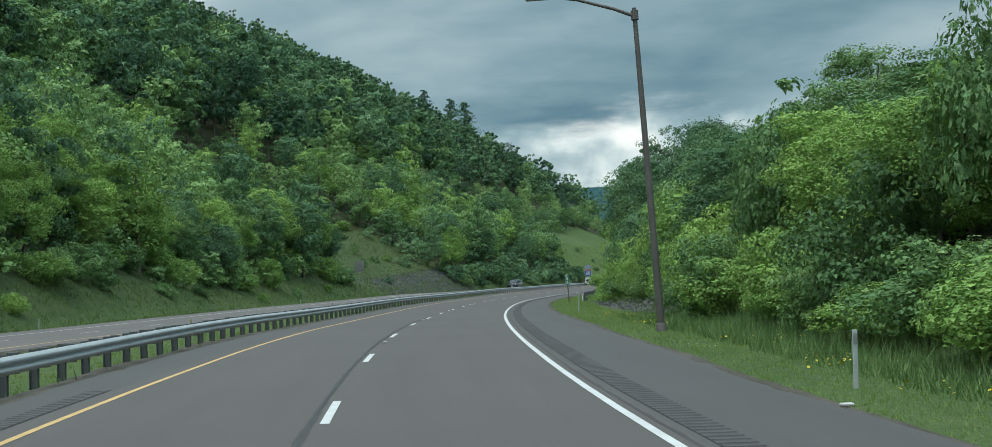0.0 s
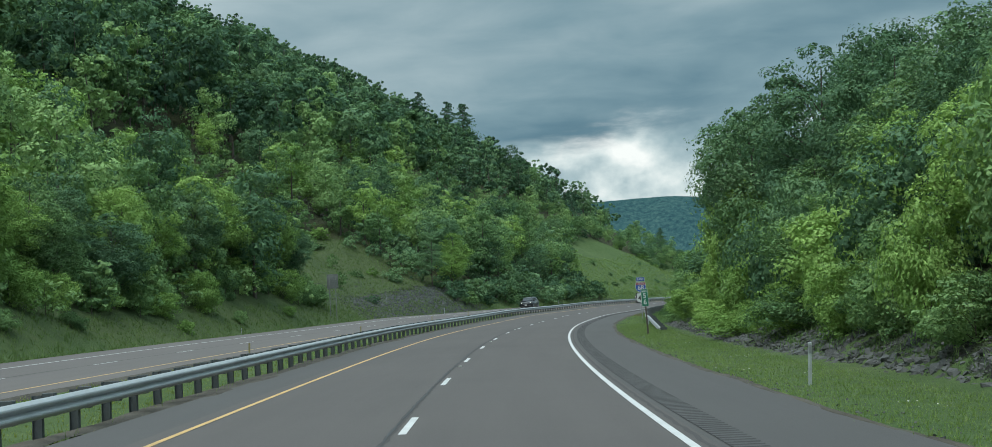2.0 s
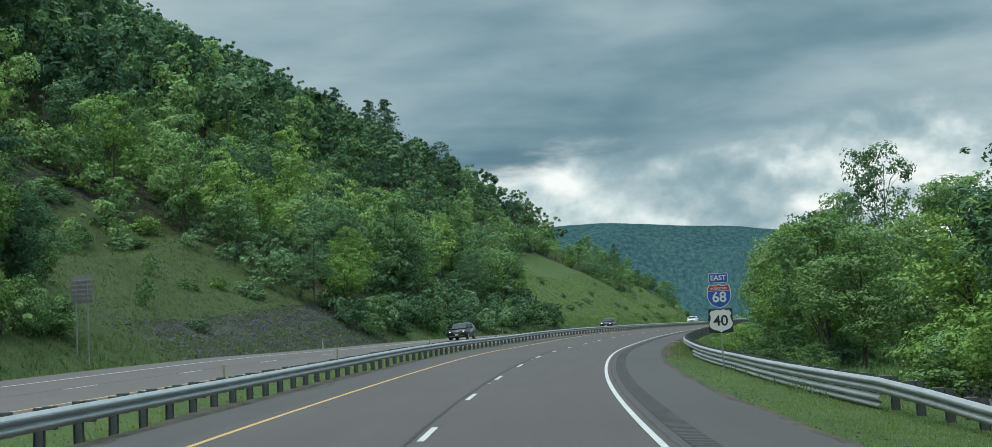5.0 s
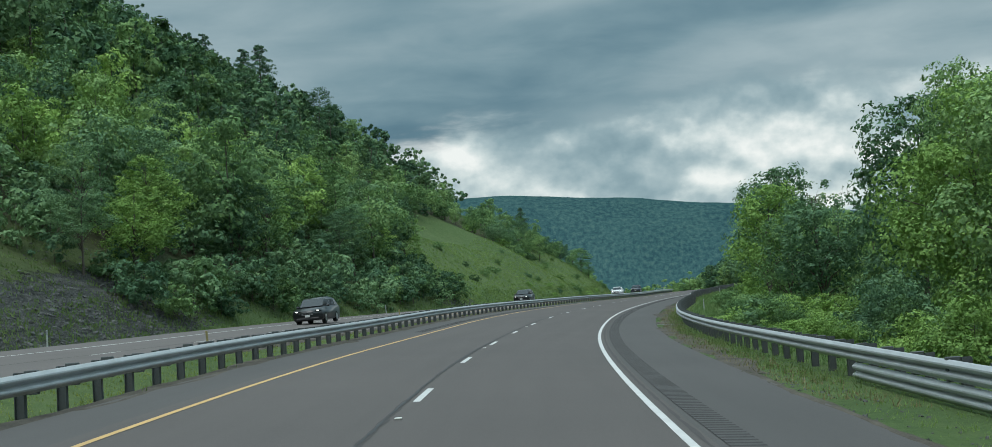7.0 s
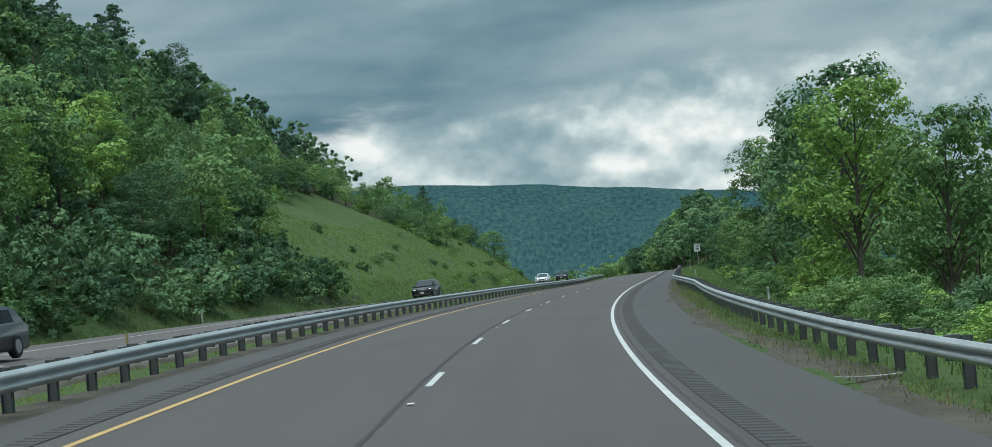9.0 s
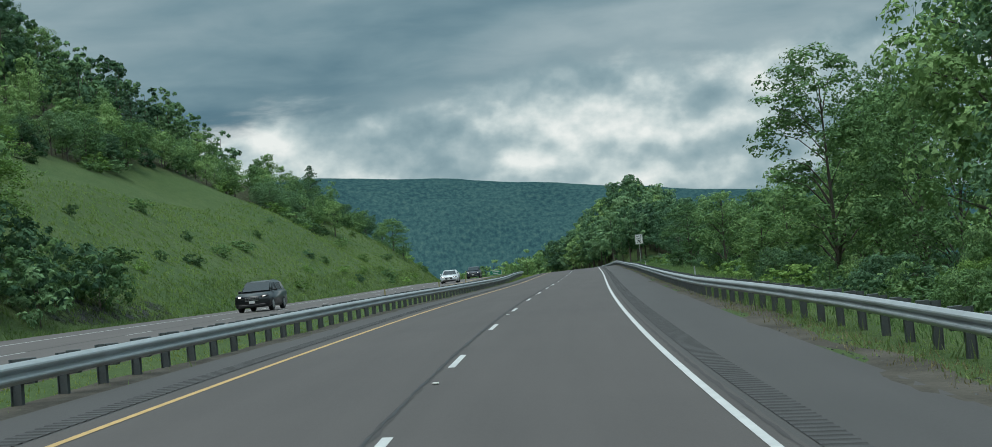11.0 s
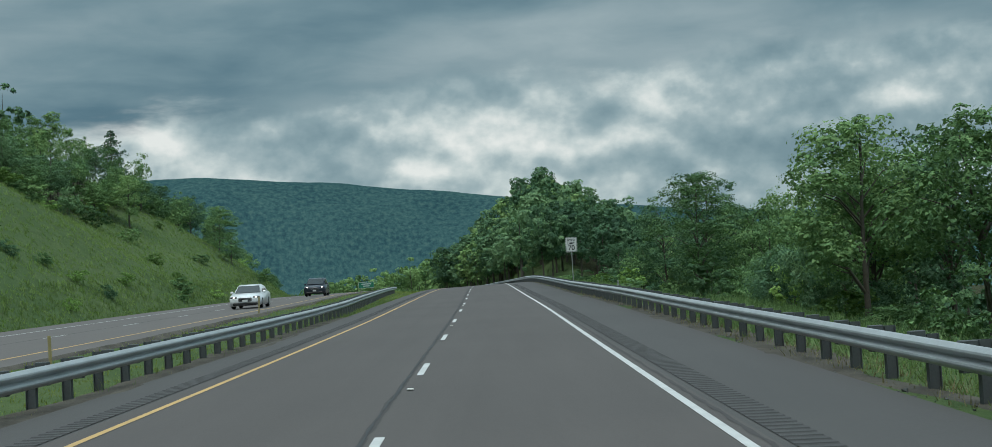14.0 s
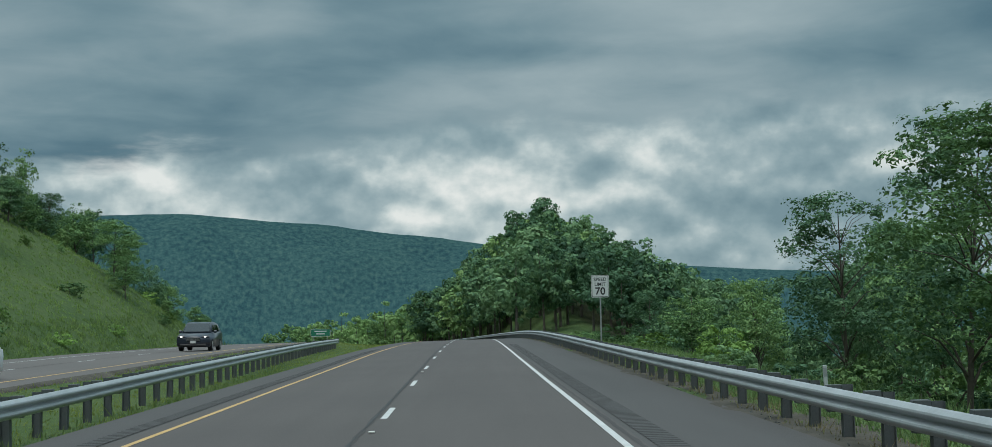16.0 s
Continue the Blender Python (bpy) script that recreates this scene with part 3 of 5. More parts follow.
# ---- trees ----
def leaves_np(rng, centres, radii, count, size, squash=0.72, tri=False, per=22):
    """Leaves in puffs on the outside of a crown's lobes: vertices and faces."""
    m = max(6, count // per)
    w = radii ** 2
    k = rng.choice(len(radii), m, p=w / w.sum())
    v = rng.normal(size=(m, 3))
    v[:, 2] = v[:, 2] * 0.8 + 0.38
    v /= np.linalg.norm(v, axis=1)[:, None]
    hub = centres[k] + v * (radii[k] * (0.66 + 0.34 * rng.rand(m)))[:, None] * np.array([1, 1, squash])
    puff = radii[k] * (0.30 + 0.26 * rng.rand(m))
    idx = rng.randint(m, size=count)
    u = rng.normal(size=(count, 3)) + v[idx] * 0.55 + np.array([0, 0, 0.35])
    u /= np.linalg.norm(u, axis=1)[:, None]
    pos = hub[idx] + u * (puff[idx] * (0.55 + 0.55 * rng.rand(count)))[:, None] * np.array([1.15, 1.15, 0.8])
    nor = u + v[idx] * 0.35 + rng.normal(size=(count, 3)) * 0.30 + np.array([0, 0, 0.22])
    nor /= np.linalg.norm(nor, axis=1)[:, None]
    a = np.cross(nor, rng.normal(size=(count, 3)))
    a /= np.linalg.norm(a, axis=1)[:, None] + 1e-9
    b = np.cross(nor, a)
    sz = size * (0.55 + 0.9 * rng.rand(count))[:, None]
    if tri:
        V = np.stack([pos + a * sz, pos - a * sz * 0.5 + b * sz * 0.7, pos - a * sz * 0.5 - b * sz * 0.7], 1)
    else:
        V = np.stack([pos + a * sz * 0.8 - nor * sz * 0.1, pos + b * sz * 0.42 + nor * sz * 0.08, pos - a * sz * 0.8 - nor * sz * 0.1, pos - b * sz * 0.42 + nor * sz * 0.08], 1)
    k = V.shape[1]
    return V.reshape(-1, 3), np.arange(count * k).reshape(count, k)


def crown_lobes(rng, height, radius, low, n):
    """Lobes of a crown: centres and radii."""
    u = rng.rand(n)
    z = low + (height - low) * (0.12 + 0.8 * u)
    fat = np.sin(np.pi * np.clip(0.12 + 0.80 * u, 0, 1)) ** 0.7
    ang = rng.rand(n) * 6.283 + np.arange(n) * 2.4
    r = radius * fat * (0.30 + 0.46 * rng.rand(n))
    c = np.stack([np.cos(ang) * r, np.sin(ang) * r, z], 1)
    rad = radius * (0.25 + 0.24 * rng.rand(n)) * (0.75 + 0.35 * fat)
    return c, rad


def tree_parts(seed, height, radius, low, lobes, leaves, size, tri=False, trunk_r=0.2, limbs=6, open_=1.0, sides=6):
    rng = np.random.RandomState(seed)
    c, rad = crown_lobes(rng, height, radius, low, lobes)
    rad = rad * open_
    crown = leaves_np(rng, c, rad, leaves, size, tri=tri)
    lean = rng.normal(size=2) * 0.03 * height
    top = height * 0.86
    pts = [(lean[0] * t * t, lean[1] * t * t, -0.5 + (top + 0.5) * t) for t in np.linspace(0, 1, 6 if sides > 4 else 3)]
    tubes = [tube_np(pts, [trunk_r * (1.25 if t == 0 else 1 - 0.85 * t) for t in np.linspace(0, 1, len(pts))], sides)]
    for k in rng.choice(lobes, min(limbs, lobes), replace=False):
        t0 = np.clip((c[k, 2] - radius * 0.5) / top, 0.18, 0.85)
        st = np.array([lean[0] * t0 * t0, lean[1] * t0 * t0, t0 * top])
        mid = (st + c[k]) / 2 + np.array([0, 0, 0.12 * radius])
        r0 = trunk_r * (1 - 0.8 * t0) * 0.6
        tubes.append(tube_np([st, mid, c[k]], [r0, r0 * 0.65, r0 * 0.25], sides - 1))
    return crown, join_np(tubes)


def tree_thing(name, seed, mat, **kw):
    crown, wood = tree_parts(seed, **kw)
    root = new(name)
    part("trunk", mesh_np("trunk", *wood, BARK, True), root)
    part("crown", mesh_np("crown", *crown, mat), root)
    return root


def scatter(s0, s1, d0, d1, gap, seed):
    rng = np.random.RandomState(seed)
    out = []
    for s in np.arange(s0, s1, gap):
        for d in np.arange(d0, d1, gap):
            out.append((s + rng.uniform(-0.45, 0.45) * gap, d + rng.uniform(-0.45, 0.45) * gap))
    return np.array(out), rng


def forest(name, mat, label, spots, rng, variants, smin, smax, sink=0.3):
    """Many trees too far to tell apart, in one mesh of leaves and one of trunks."""
    cv, cf, tv, tf, oc, ot, tint = [], [], [], [], 0, 0, []
    P = place(spots[:, 0], spots[:, 1], ground_h(spots[:, 0], spots[:, 1]) - sink)
    for p in P:
        (v, f), (w, g) = variants[rng.randint(len(variants))]
        a, k = rng.rand() * 6.283, rng.uniform(smin, smax)
        R = np.array([[math.cos(a), -math.sin(a), 0], [math.sin(a), math.cos(a), 0], [0, 0, rng.uniform(0.9, 1.15)]]) * k
        cv.append(v @ R.T + p), cf.append(f + oc)
        oc += len(v)
        tint.append(np.full(len(v), rng.rand() - 0.5))
        tv.append(w @ R.T + p), tf.append(g + ot)
        ot += len(w)
    root = tagged(new(name), label, "woods", kind="stuff")
    part("foliage", mesh_np("foliage", np.concatenate(cv), np.concatenate(cf), mat, attr=[("tint", np.concatenate(tint))]), root)
    part("trunks", mesh_np("trunks", np.concatenate(tv), np.concatenate(tf), BARK, True), root)
    return root


FAR = [tree_parts(100 + k, height=15, radius=4.2, low=2.0, lobes=11, leaves=1500, size=0.37, tri=True, trunk_r=0.22, limbs=0, sides=4, open_=1.22) for k in range(5)]
FARTHEST = [tree_parts(105 + k, height=15, radius=4.2, low=2.0, lobes=22, leaves=700, size=0.47, tri=True, trunk_r=0.22, limbs=0, sides=4) for k in range(4)]
BACK = [tree_parts(110 + k, height=13, radius=4.0, low=1.2, lobes=24, leaves=1000, size=0.38, tri=True, trunk_r=0.2, limbs=2, sides=4) for k in range(5)]
MID = [tree_parts(120 + k, height=13, radius=4.0, low=1.2, lobes=20, leaves=3000, size=0.215, tri=True, trunk_r=0.2, limbs=3, sides=4, open_=1.1) for k in range(5)]


spots, rng = scatter(-60, 700, -210, -22, 6.8, 21)
nose_ok = spots[:, 0] < 560 + 0.75 * np.maximum(-spots[:, 1] - 26, 0)
behind = (spots[:, 0] < -2.0 * spots[:, 1] - 25) & (rng.rand(len(spots)) < 0.72)
spots = spots[wooded(spots[:, 0], spots[:, 1]) & nose_ok & ~behind]
near = spots[:, 1] > -72
pick = rng.rand(len(spots))
late = (spots[:, 0] > 335) & near
end = spots[:, 0] > 385
forest("hillside_oak_woods", LEAF_OAK, "dense dark green oak woods covering the steep hillside", spots[~near & ~end & (pick < 0.55)], rng, FAR, 0.92, 1.3)
forest("hillside_maple_woods", LEAF_MID, "dense mid-green maple woods covering the steep hillside", spots[~near & ~end & (pick >= 0.55)], rng, FAR, 0.8, 1.15)
forest("hill_end_woods", LEAF_OAK, "smaller dark green trees on the far end of the hill", spots[~near & end], rng, FARTHEST, 0.62, 0.92)
brush = near & (spots[:, 0] > 197) & (spots[:, 0] < 254)
forest("cut_slope_brush", LEAF_MID, "low green brush on the broken slope above the cut", spots[brush], rng, BACK, 0.28, 0.55)
sel = near & ~late & ~brush
forest("lower_slope_oak_woods", LEAF_OAK, "dark green oaks on the lower hillside", spots[sel & (pick < 0.2)], rng, MID, 0.65, 1.0)
forest("lower_slope_maple_woods", LEAF_MID, "mid-green maples on the lower hillside", spots[sel & (pick >= 0.2) & (pick < 0.7)], rng, MID, 0.55, 0.95)
forest("lower_slope_locust_woods", LEAF_LOCUST, "yellow-green locust trees on the lower hillside", spots[sel & (pick >= 0.7)], rng, MID, 0.55, 0.9)
forest("grass_slope_woods", LEAF_MID, "small green trees along the top of the open grass slope", spots[late & (pick < 0.8)], rng, MID, 0.32, 0.58)

LOW = [tree_parts(130 + k, height=3.2, radius=2.3, low=0.0, lobes=14, leaves=620, size=0.175, tri=True, trunk_r=0.05, limbs=0, sides=4) for k in range(4)]
spots, rng = scatter(25, 205, -58, -22, 3.3, 37)
spots = spots[(edge_left(spots[:, 0]) - spots[:, 1] > 6.0) & (spots[:, 0] < 197)]
more, _ = scatter(250, 342, -42, -18, 3.2, 38)
x_ = edge_left(more[:, 0]) - more[:, 1]
forest("grove_understory", LEAF_OAK, "dark green brush under the trees beyond the cut", more[(x_ > 2.6) & (x_ < 24 - 12 * smooth01((more[:, 0] - 320) / 20))], rng, LOW, 0.6, 1.15)
scrub, _ = scatter(198, 300, -76, -44, 3.6, 39)
x_ = edge_left(scrub[:, 0]) - scrub[:, 1]
spots = np.concatenate([spots, scrub[(x_ > 25) & (rng.rand(len(scrub)) < 0.62)]])
forest("understory_brush", LEAF_MID, "low green understory brush beneath the hillside trees", spots, rng, LOW, 0.6, 1.15)

# right-hand woods behind the first rows
spots, rng = scatter(-30, 160, 20, 48, 5.5, 31)
spots = spots[spots[:, 0] > 100]
forest("bank_woods", LEAF_MID, "leafy green woods on the bank above the shoulder", spots, rng, BACK, 0.55, 0.75)
spots, rng = scatter(165, 560, 27, 70, 6.5, 32)
far_on = spots[:, 0] > 385
forest("valley_side_woods", LEAF_MID, "green woods growing up the falling fill slope", spots[~far_on], rng, BACK, 0.7, 0.95)
forest("valley_low_woods", LEAF_OAK, "lower green woods further down the fill slope", spots[far_on], rng, BACK, 0.45, 0.62)
spots, rng = scatter(520, 760, 9.5, 100, 5.5, 33)
_w = place(spots[:, 0], spots[:, 1])
spots = spots[(((_w[:, 0] - 168) * 0.92 - (_w[:, 1] - 606) * 0.39) / 36) ** 2 + (((_w[:, 0] - 168) * 0.39 + (_w[:, 1] - 606) * 0.92) / 88) ** 2 < 1]
forest("knoll_woods", LEAF_OAK, "dense dark green trees on the rounded knoll", spots, rng, FAR, 0.65, 0.88)
spots, rng = scatter(600, 790, 9, 42, 5.5, 36)
forest("crest_roadside_woods", LEAF_MID, "green trees along the road beyond the crest", spots, rng, BACK, 0.6, 0.85)
spots, rng = scatter(585, 780, -110, -38, 9.5, 34)
forest("valley_mouth_woods", LEAF_MID, "low green trees in the valley mouth beyond the hill", spots, rng, BACK, 0.5, 0.8)


# ---- roadside trees and bushes, each a thing of its own ----
def templates(kind, fine=False):
    out = []
    more, less = (2.3, 0.78) if fine else (1.0, 1.0)
    for k in range(3):
        for mat, lab in ((LEAF_MID, "mid-green"), (LEAF_LOCUST, "yellow-green"), (LEAF_OAK, "dark green")):
            if kind == "tree":
                t = tree_thing("tree", 300 + 7 * k, mat, height=11, radius=3.6, low=1.4, lobes=48, leaves=int(9500 * more), size=0.112 * less, tri=True, trunk_r=0.16, limbs=16, open_=0.72)
                tagged(t, f"{lab} broadleaf tree with a dense uneven crown", "tree", "roadside trees")
            elif kind == "tall":
                t = tree_thing("tree", 400 + 7 * k, mat, height=13, radius=3.6, low=1.6, lobes=50, leaves=int(11000 * more), size=0.088 * less, tri=True, trunk_r=0.11, limbs=24, open_=0.60)
                tagged(t, f"{lab} tall open tree with bare lower limbs", "tree", "roadside trees")
            else:
                t = tree_thing("bush", 500 + 7 * k, mat, height=3.4, radius=2.2, low=0.0, lobes=22, leaves=int(3800 * more), size=0.092 * less, tri=True, trunk_r=0.04, limbs=8, open_=0.8)
                tagged(t, f"{lab} leafy roadside bush", "bush", "roadside bushes")
            t.location = (0, 0, -500)
            out.append(t)
    return out


STOCK = {"tree": (templates("tree"), 11.0, 3.6), "tall": (templates("tall"), 13.0, 3.6),
         "near_tree": (templates("tree", True), 11.0, 3.6), "near_bush": (templates("bush", True), 3.4, 2.2)}
USED = set()
THICKET = {0: [], 1: [], 2: []}


def plant(kind, s, d, top, r, rr, colour=None):
    """A plant of a kind at a place; top: height of its crown's top over the road, or if negative its own height."""
    g = float(ground_h(s, d))
    tall = max(1.2, -top if top < 0 else top - g)
    if kind == "bush":
        THICKET[rr.choice((0, 0, 1, 2)) if colour is None else colour].append((s, d, tall, r, rr.uniform(0, 6.28)))
        return None
    stock, H, R = STOCK[kind]
    k = rr.randrange(3) * 3 + (rr.choice((0, 0, 0, 1, 2)) if colour is None else colour)
    m = Matrix.LocRotScale(on_ground(s, d, 0.45 if "bush" in kind else 0.1), Euler((rr.uniform(-0.05, 0.05), rr.uniform(-0.05, 0.05), rr.uniform(0, 6.28))), Vector((r / R, r / R, tall / H)))
    if (kind, k) not in USED:
        USED.add((kind, k))
        stock[k].matrix_basis = m
        return stock[k]
    base = stock[k]
    keep = base.scale.copy()
    base.scale = (1, 1, 1)
    c = copy_thing(base, m)
    base.scale = keep
    return c


rr = random.Random(77)
# first rows on the fill beside the outer guardrail
for kind, s, d, top, r in [("near_tree", 196, 13.5, 6.5, 2.8), ("near_tree", 206, 14.5, 7.2, 3), ("tall", 198.5, 18.8, 11.8, 3.6), ("tall", 228, 20, 11.0, 3.2), ("tall", 220, 17.5, 9.0, 3.0), ("tree", 229, 18, 9.6, 3.8), ("tree", 240, 15, 6.8, 3), ("tree", 252, 17, 6.8, 3),
                           ("tree", 263, 15, 6.2, 2.8), ("tree", 275, 14, 8.8, 3.6), ("tree", 285, 15, 10.8, 4.4), ("tree", 295, 14.5, 10.2, 4.0), ("tree", 306, 16, 11.0, 4), ("tall", 318, 17, 8.5, 3.5),
                           ("tall", 328, 18, 9.5, 3.4), ("tall", 333, 15, 11.2, 4.7), ("tall", 346, 19.5, 11.6, 4.0), ("tall", 354, 20, 9.5, 3.4), ("tall", 350, 22.5, 11.0, 4.0), ("tall", 362, 21, 7.5, 3.4), ("tree", 340, 20, 10, 4), ("tree", 357, 14, 4.8, 2.4), ("tree", 365, 17, 6.2, 3.0), ("tall", 370, 19, 7.0, 3.4), ("tree", 377, 16.5, 6.3, 3.0), ("tree", 385, 18, 6.2, 3.0), ("tree", 381, 13.8, 6.6, 2.8), ("tree", 386, 15.5, 6.5, 2.6),
                           ("tree", 400, 19, 3.6, 2.5), ("tall", 412, 13.0, 6.6, 3.0), ("tall", 418, 14.2, 7.4, 3.2), ("tall", 424, 12.8, 5.8, 2.6), ("tree", 434, 19, 5.5, 3), ("tree", 426, 25, 6.5, 3.4), ("tree", 432, 27.5, 7.0, 3.4), ("tree", 420, 28.5, 7.5, 3.6), ("tree", 441, 33, 8.0, 4), ("tree", 409, 24, 4.0, 3.0), ("tree", 446, 21, 6.2, 3),
                           ("tree", 419, 17.5, 5.2, 2.8), ("tree", 424, 20.5, 5.8, 3), ("tree", 437, 25.5, 6.6, 3.4), ("tree", 413, 17, 4.8, 2.4), ("tree", 460, 23, 6.0, 3.2), ("tree", 482, 22, 4.5, 3), ("tree", 500, 20, 4.5, 3), ("tree", 520, 19, 5.0, 3)]:
    plant(kind, s, d, top, r, rr, rr.choice((2, 2, 0)) if s > 404 else rr.choice((0, 0, 2)) if s > 330 else None)
# the wooded bank: bushes at its foot, small trees above, one broad dark tree at its end
for s in np.arange(-12, 152, 2.6):
    plant("near_bush", s + rr.uniform(-1, 1), 10.9 + rr.uniform(-0.4, 1.0) + (0.7 if s > 55 else 0), -rr.choice((rr.uniform(1.2, 2.2), rr.uniform(2.2, 3.8))), rr.uniform(1.2, 2.2), rr, rr.choice((0, 1, 1)))
for s in np.arange(-10, 128, 3.4):
    plant("near_bush" if rr.random() < 0.5 else "near_tree", s + rr.uniform(-1, 1), 13.8 + rr.uniform(-0.8, 0.8), rr.uniform(4.2, 7.8), rr.uniform(1.8, 2.9), rr, rr.choice((0, 1, 1, 2)))
for s in np.arange(-6, 122, 4.6):
    plant("near_tree", s + rr.uniform(-1.5, 1.5), 17.4 + rr.uniform(-1, 1.2), rr.uniform(7.6, 10.6), rr.uniform(2.4, 3.4), rr, rr.choice((0, 2, 2)))
for s, d, top, r in [(126, 14.5, 12.5, 4.0), (136, 15, 13.0, 4.2), (140, 17, 12, 4.2), (118, 17, 14.5, 4.0), (105, 17.5, 12.6, 3.2), (112, 18.5, 14.0, 3.4), (98, 19, 12.3, 3.2), (122, 20.5, 14.5, 3.8)]:
    plant("near_tree", s, d, top, r, rr, 2)
for s in np.arange(150, 196, 4):
    plant("tree" if rr.random() < 0.6 else "near_tree", s, 13.5 + rr.uniform(-1, 2.5), rr.uniform(4.5, 6.8), rr.uniform(2.0, 2.8), rr)
for s in np.arange(178, 300, 3.2):
    plant("near_bush", s + rr.uniform(-1.4, 1.4), 11.4 + rr.uniform(-1.0, 1.6), -rr.uniform(0.9, 2.4), rr.uniform(0.9, 1.7), rr, rr.choice((0, 0, 1)))
    if rr.random() < 0.6:
        plant("near_bush", s + rr.uniform(-1.4, 1.4), 14.5 + rr.uniform(-1.0, 1.6), -rr.uniform(1.8, 3.8), rr.uniform(1.4, 2.2), rr, rr.choice((0, 1, 2)))
for s in np.arange(300, 430, 4.2):
    plant("near_bush", s + rr.uniform(-2, 2), 13.8 + rr.uniform(-0.6, 2.2), -rr.uniform(1.2, 3.2), rr.uniform(1.0, 2.0), rr, rr.choice((0, 0, 2, 2)))
for s in np.arange(185, 540, 7.5):
    plant("bush", s + rr.uniform(-3, 3), 12.2 + rr.uniform(-1.2, 2.0), -rr.uniform(1.0, 2.2), rr.uniform(1.0, 1.7), rr)
# the foot of the hill across the road
for s in np.arange(30, 198, 4.2):
    if rr.random() < 0.35:
        plant("near_bush", s + rr.uniform(-2, 2), edge_left(s) - 3.6 - rr.uniform(0, 1.5), -rr.uniform(0.9, 1.7), rr.uniform(0.9, 1.5), rr, rr.choice((0, 1)))
    plant("near_bush", s + rr.uniform(-2, 2), edge_left(s) - 6.0 - rr.uniform(0, 3), -rr.uniform(1.8, 3.6), rr.uniform(1.5, 2.4), rr, rr.choice((0, 1)))
    plant("near_tree", s + rr.uniform(-2, 2), edge_left(s) - 8.0 - rr.uniform(0, 4), -rr.uniform(6.0, 10.0), rr.uniform(2.4, 3.6), rr, rr.choice((0, 1, 1, 2)))
for s in np.arange(250, 338, 3.6):
    plant("bush", s + rr.uniform(-2, 2), edge_left(s) - 2.8 - rr.uniform(0, 3), -rr.uniform(1.8, 3.8), rr.uniform(1.6, 2.6), rr, rr.choice((0, 2, 2)))
    plant(rr.choice(("tree", "tall")), s + rr.uniform(-2, 2), edge_left(s) - 6.5 - rr.uniform(0, 9), -rr.uniform(6.5, 10.5), rr.uniform(2.6, 4.0), rr, rr.choice((0, 1, 2, 2)))
for k in range(110):
    s = rr.uniform(192, 262)
    low = k < 16
    plant("bush", s, edge_left(s) - (rr.uniform(7, 19) if low else rr.uniform(24, 48)), -rr.uniform(0.9, 2.6), rr.uniform(0.9, 2.0), rr)
for k in range(36):
    s = rr.uniform(342, 550)
    z = rr.choice((0.7, 0.8, 1.0, 1.5))
    plant("bush", s, edge_left(s) - rr.uniform(3, 18), -z * rr.uniform(0.8, 1.3), z * rr.uniform(0.7, 1.3), rr, rr.choice((0, 0, 1, 2)))
for s in np.arange(380, 560, 6):
    plant("bush", s + rr.uniform(-2, 2), edge_left(s) - open_from(s) + 2 - rr.uniform(0, 5), -rr.uniform(1.6, 3.6), rr.uniform(1.6, 2.8), rr)


for s in np.arange(400, 575, 4.5):
    plant("tree", s + rr.uniform(-2, 2), edge_left(s) - open_from(s) - rr.uniform(0, 6), -rr.uniform(3.0, 6.0), rr.uniform(1.6, 2.8), rr, rr.choice((0, 2)))
for s, d, tall, r, c in [(340, -41, 8, 4.1, 0), (337.5, -30, 7.2, 3.8, 1), (448, -74, 15, 5, 2), (454, -78, 16, 5.5, 2), (459, -73, 13, 4.5, 0), (523, -33.5, 6.4, 3.4, 0), (517, -31, 4.5, 2.2, 0)]:
    plant("tall", s, d, -tall, r, rr, c)
SLOPE_TREES = [(541, -45, 17.5, 2.6), (547, -43, 17.0, 3.0), (552, -42, 16.8, 3.0), (557, -45, 16.5, 3.0), (560, -40, 14.3, 2.8), (566, -38, 11.6, 2.8), (571, -36, 8.5, 2.4), (578, -38, 8.5, 2.4), (575, -33, 5.5, 2.0), (585, -33, 4.5, 2.0), (520, -43, 16.5, 2.4), (505, -41, 16, 2.6)]
for s, d, top, r in SLOPE_TREES:
    plant("tree", s, d, max(top, float(ground_h(s, d)) + 2.5), r, rr, rr.choice((0, 2)))
for s in np.arange(95, 194, 5):
    for k in range(3):
        plant("tree" if rr.random() < 0.5 else "bush", s + rr.uniform(-3, 3), edge_left(s) - rr.uniform(10, 28), -rr.uniform(2.5, 6.5), rr.uniform(1.8, 3.0), rr, rr.choice((0, 1, 1, 2)))


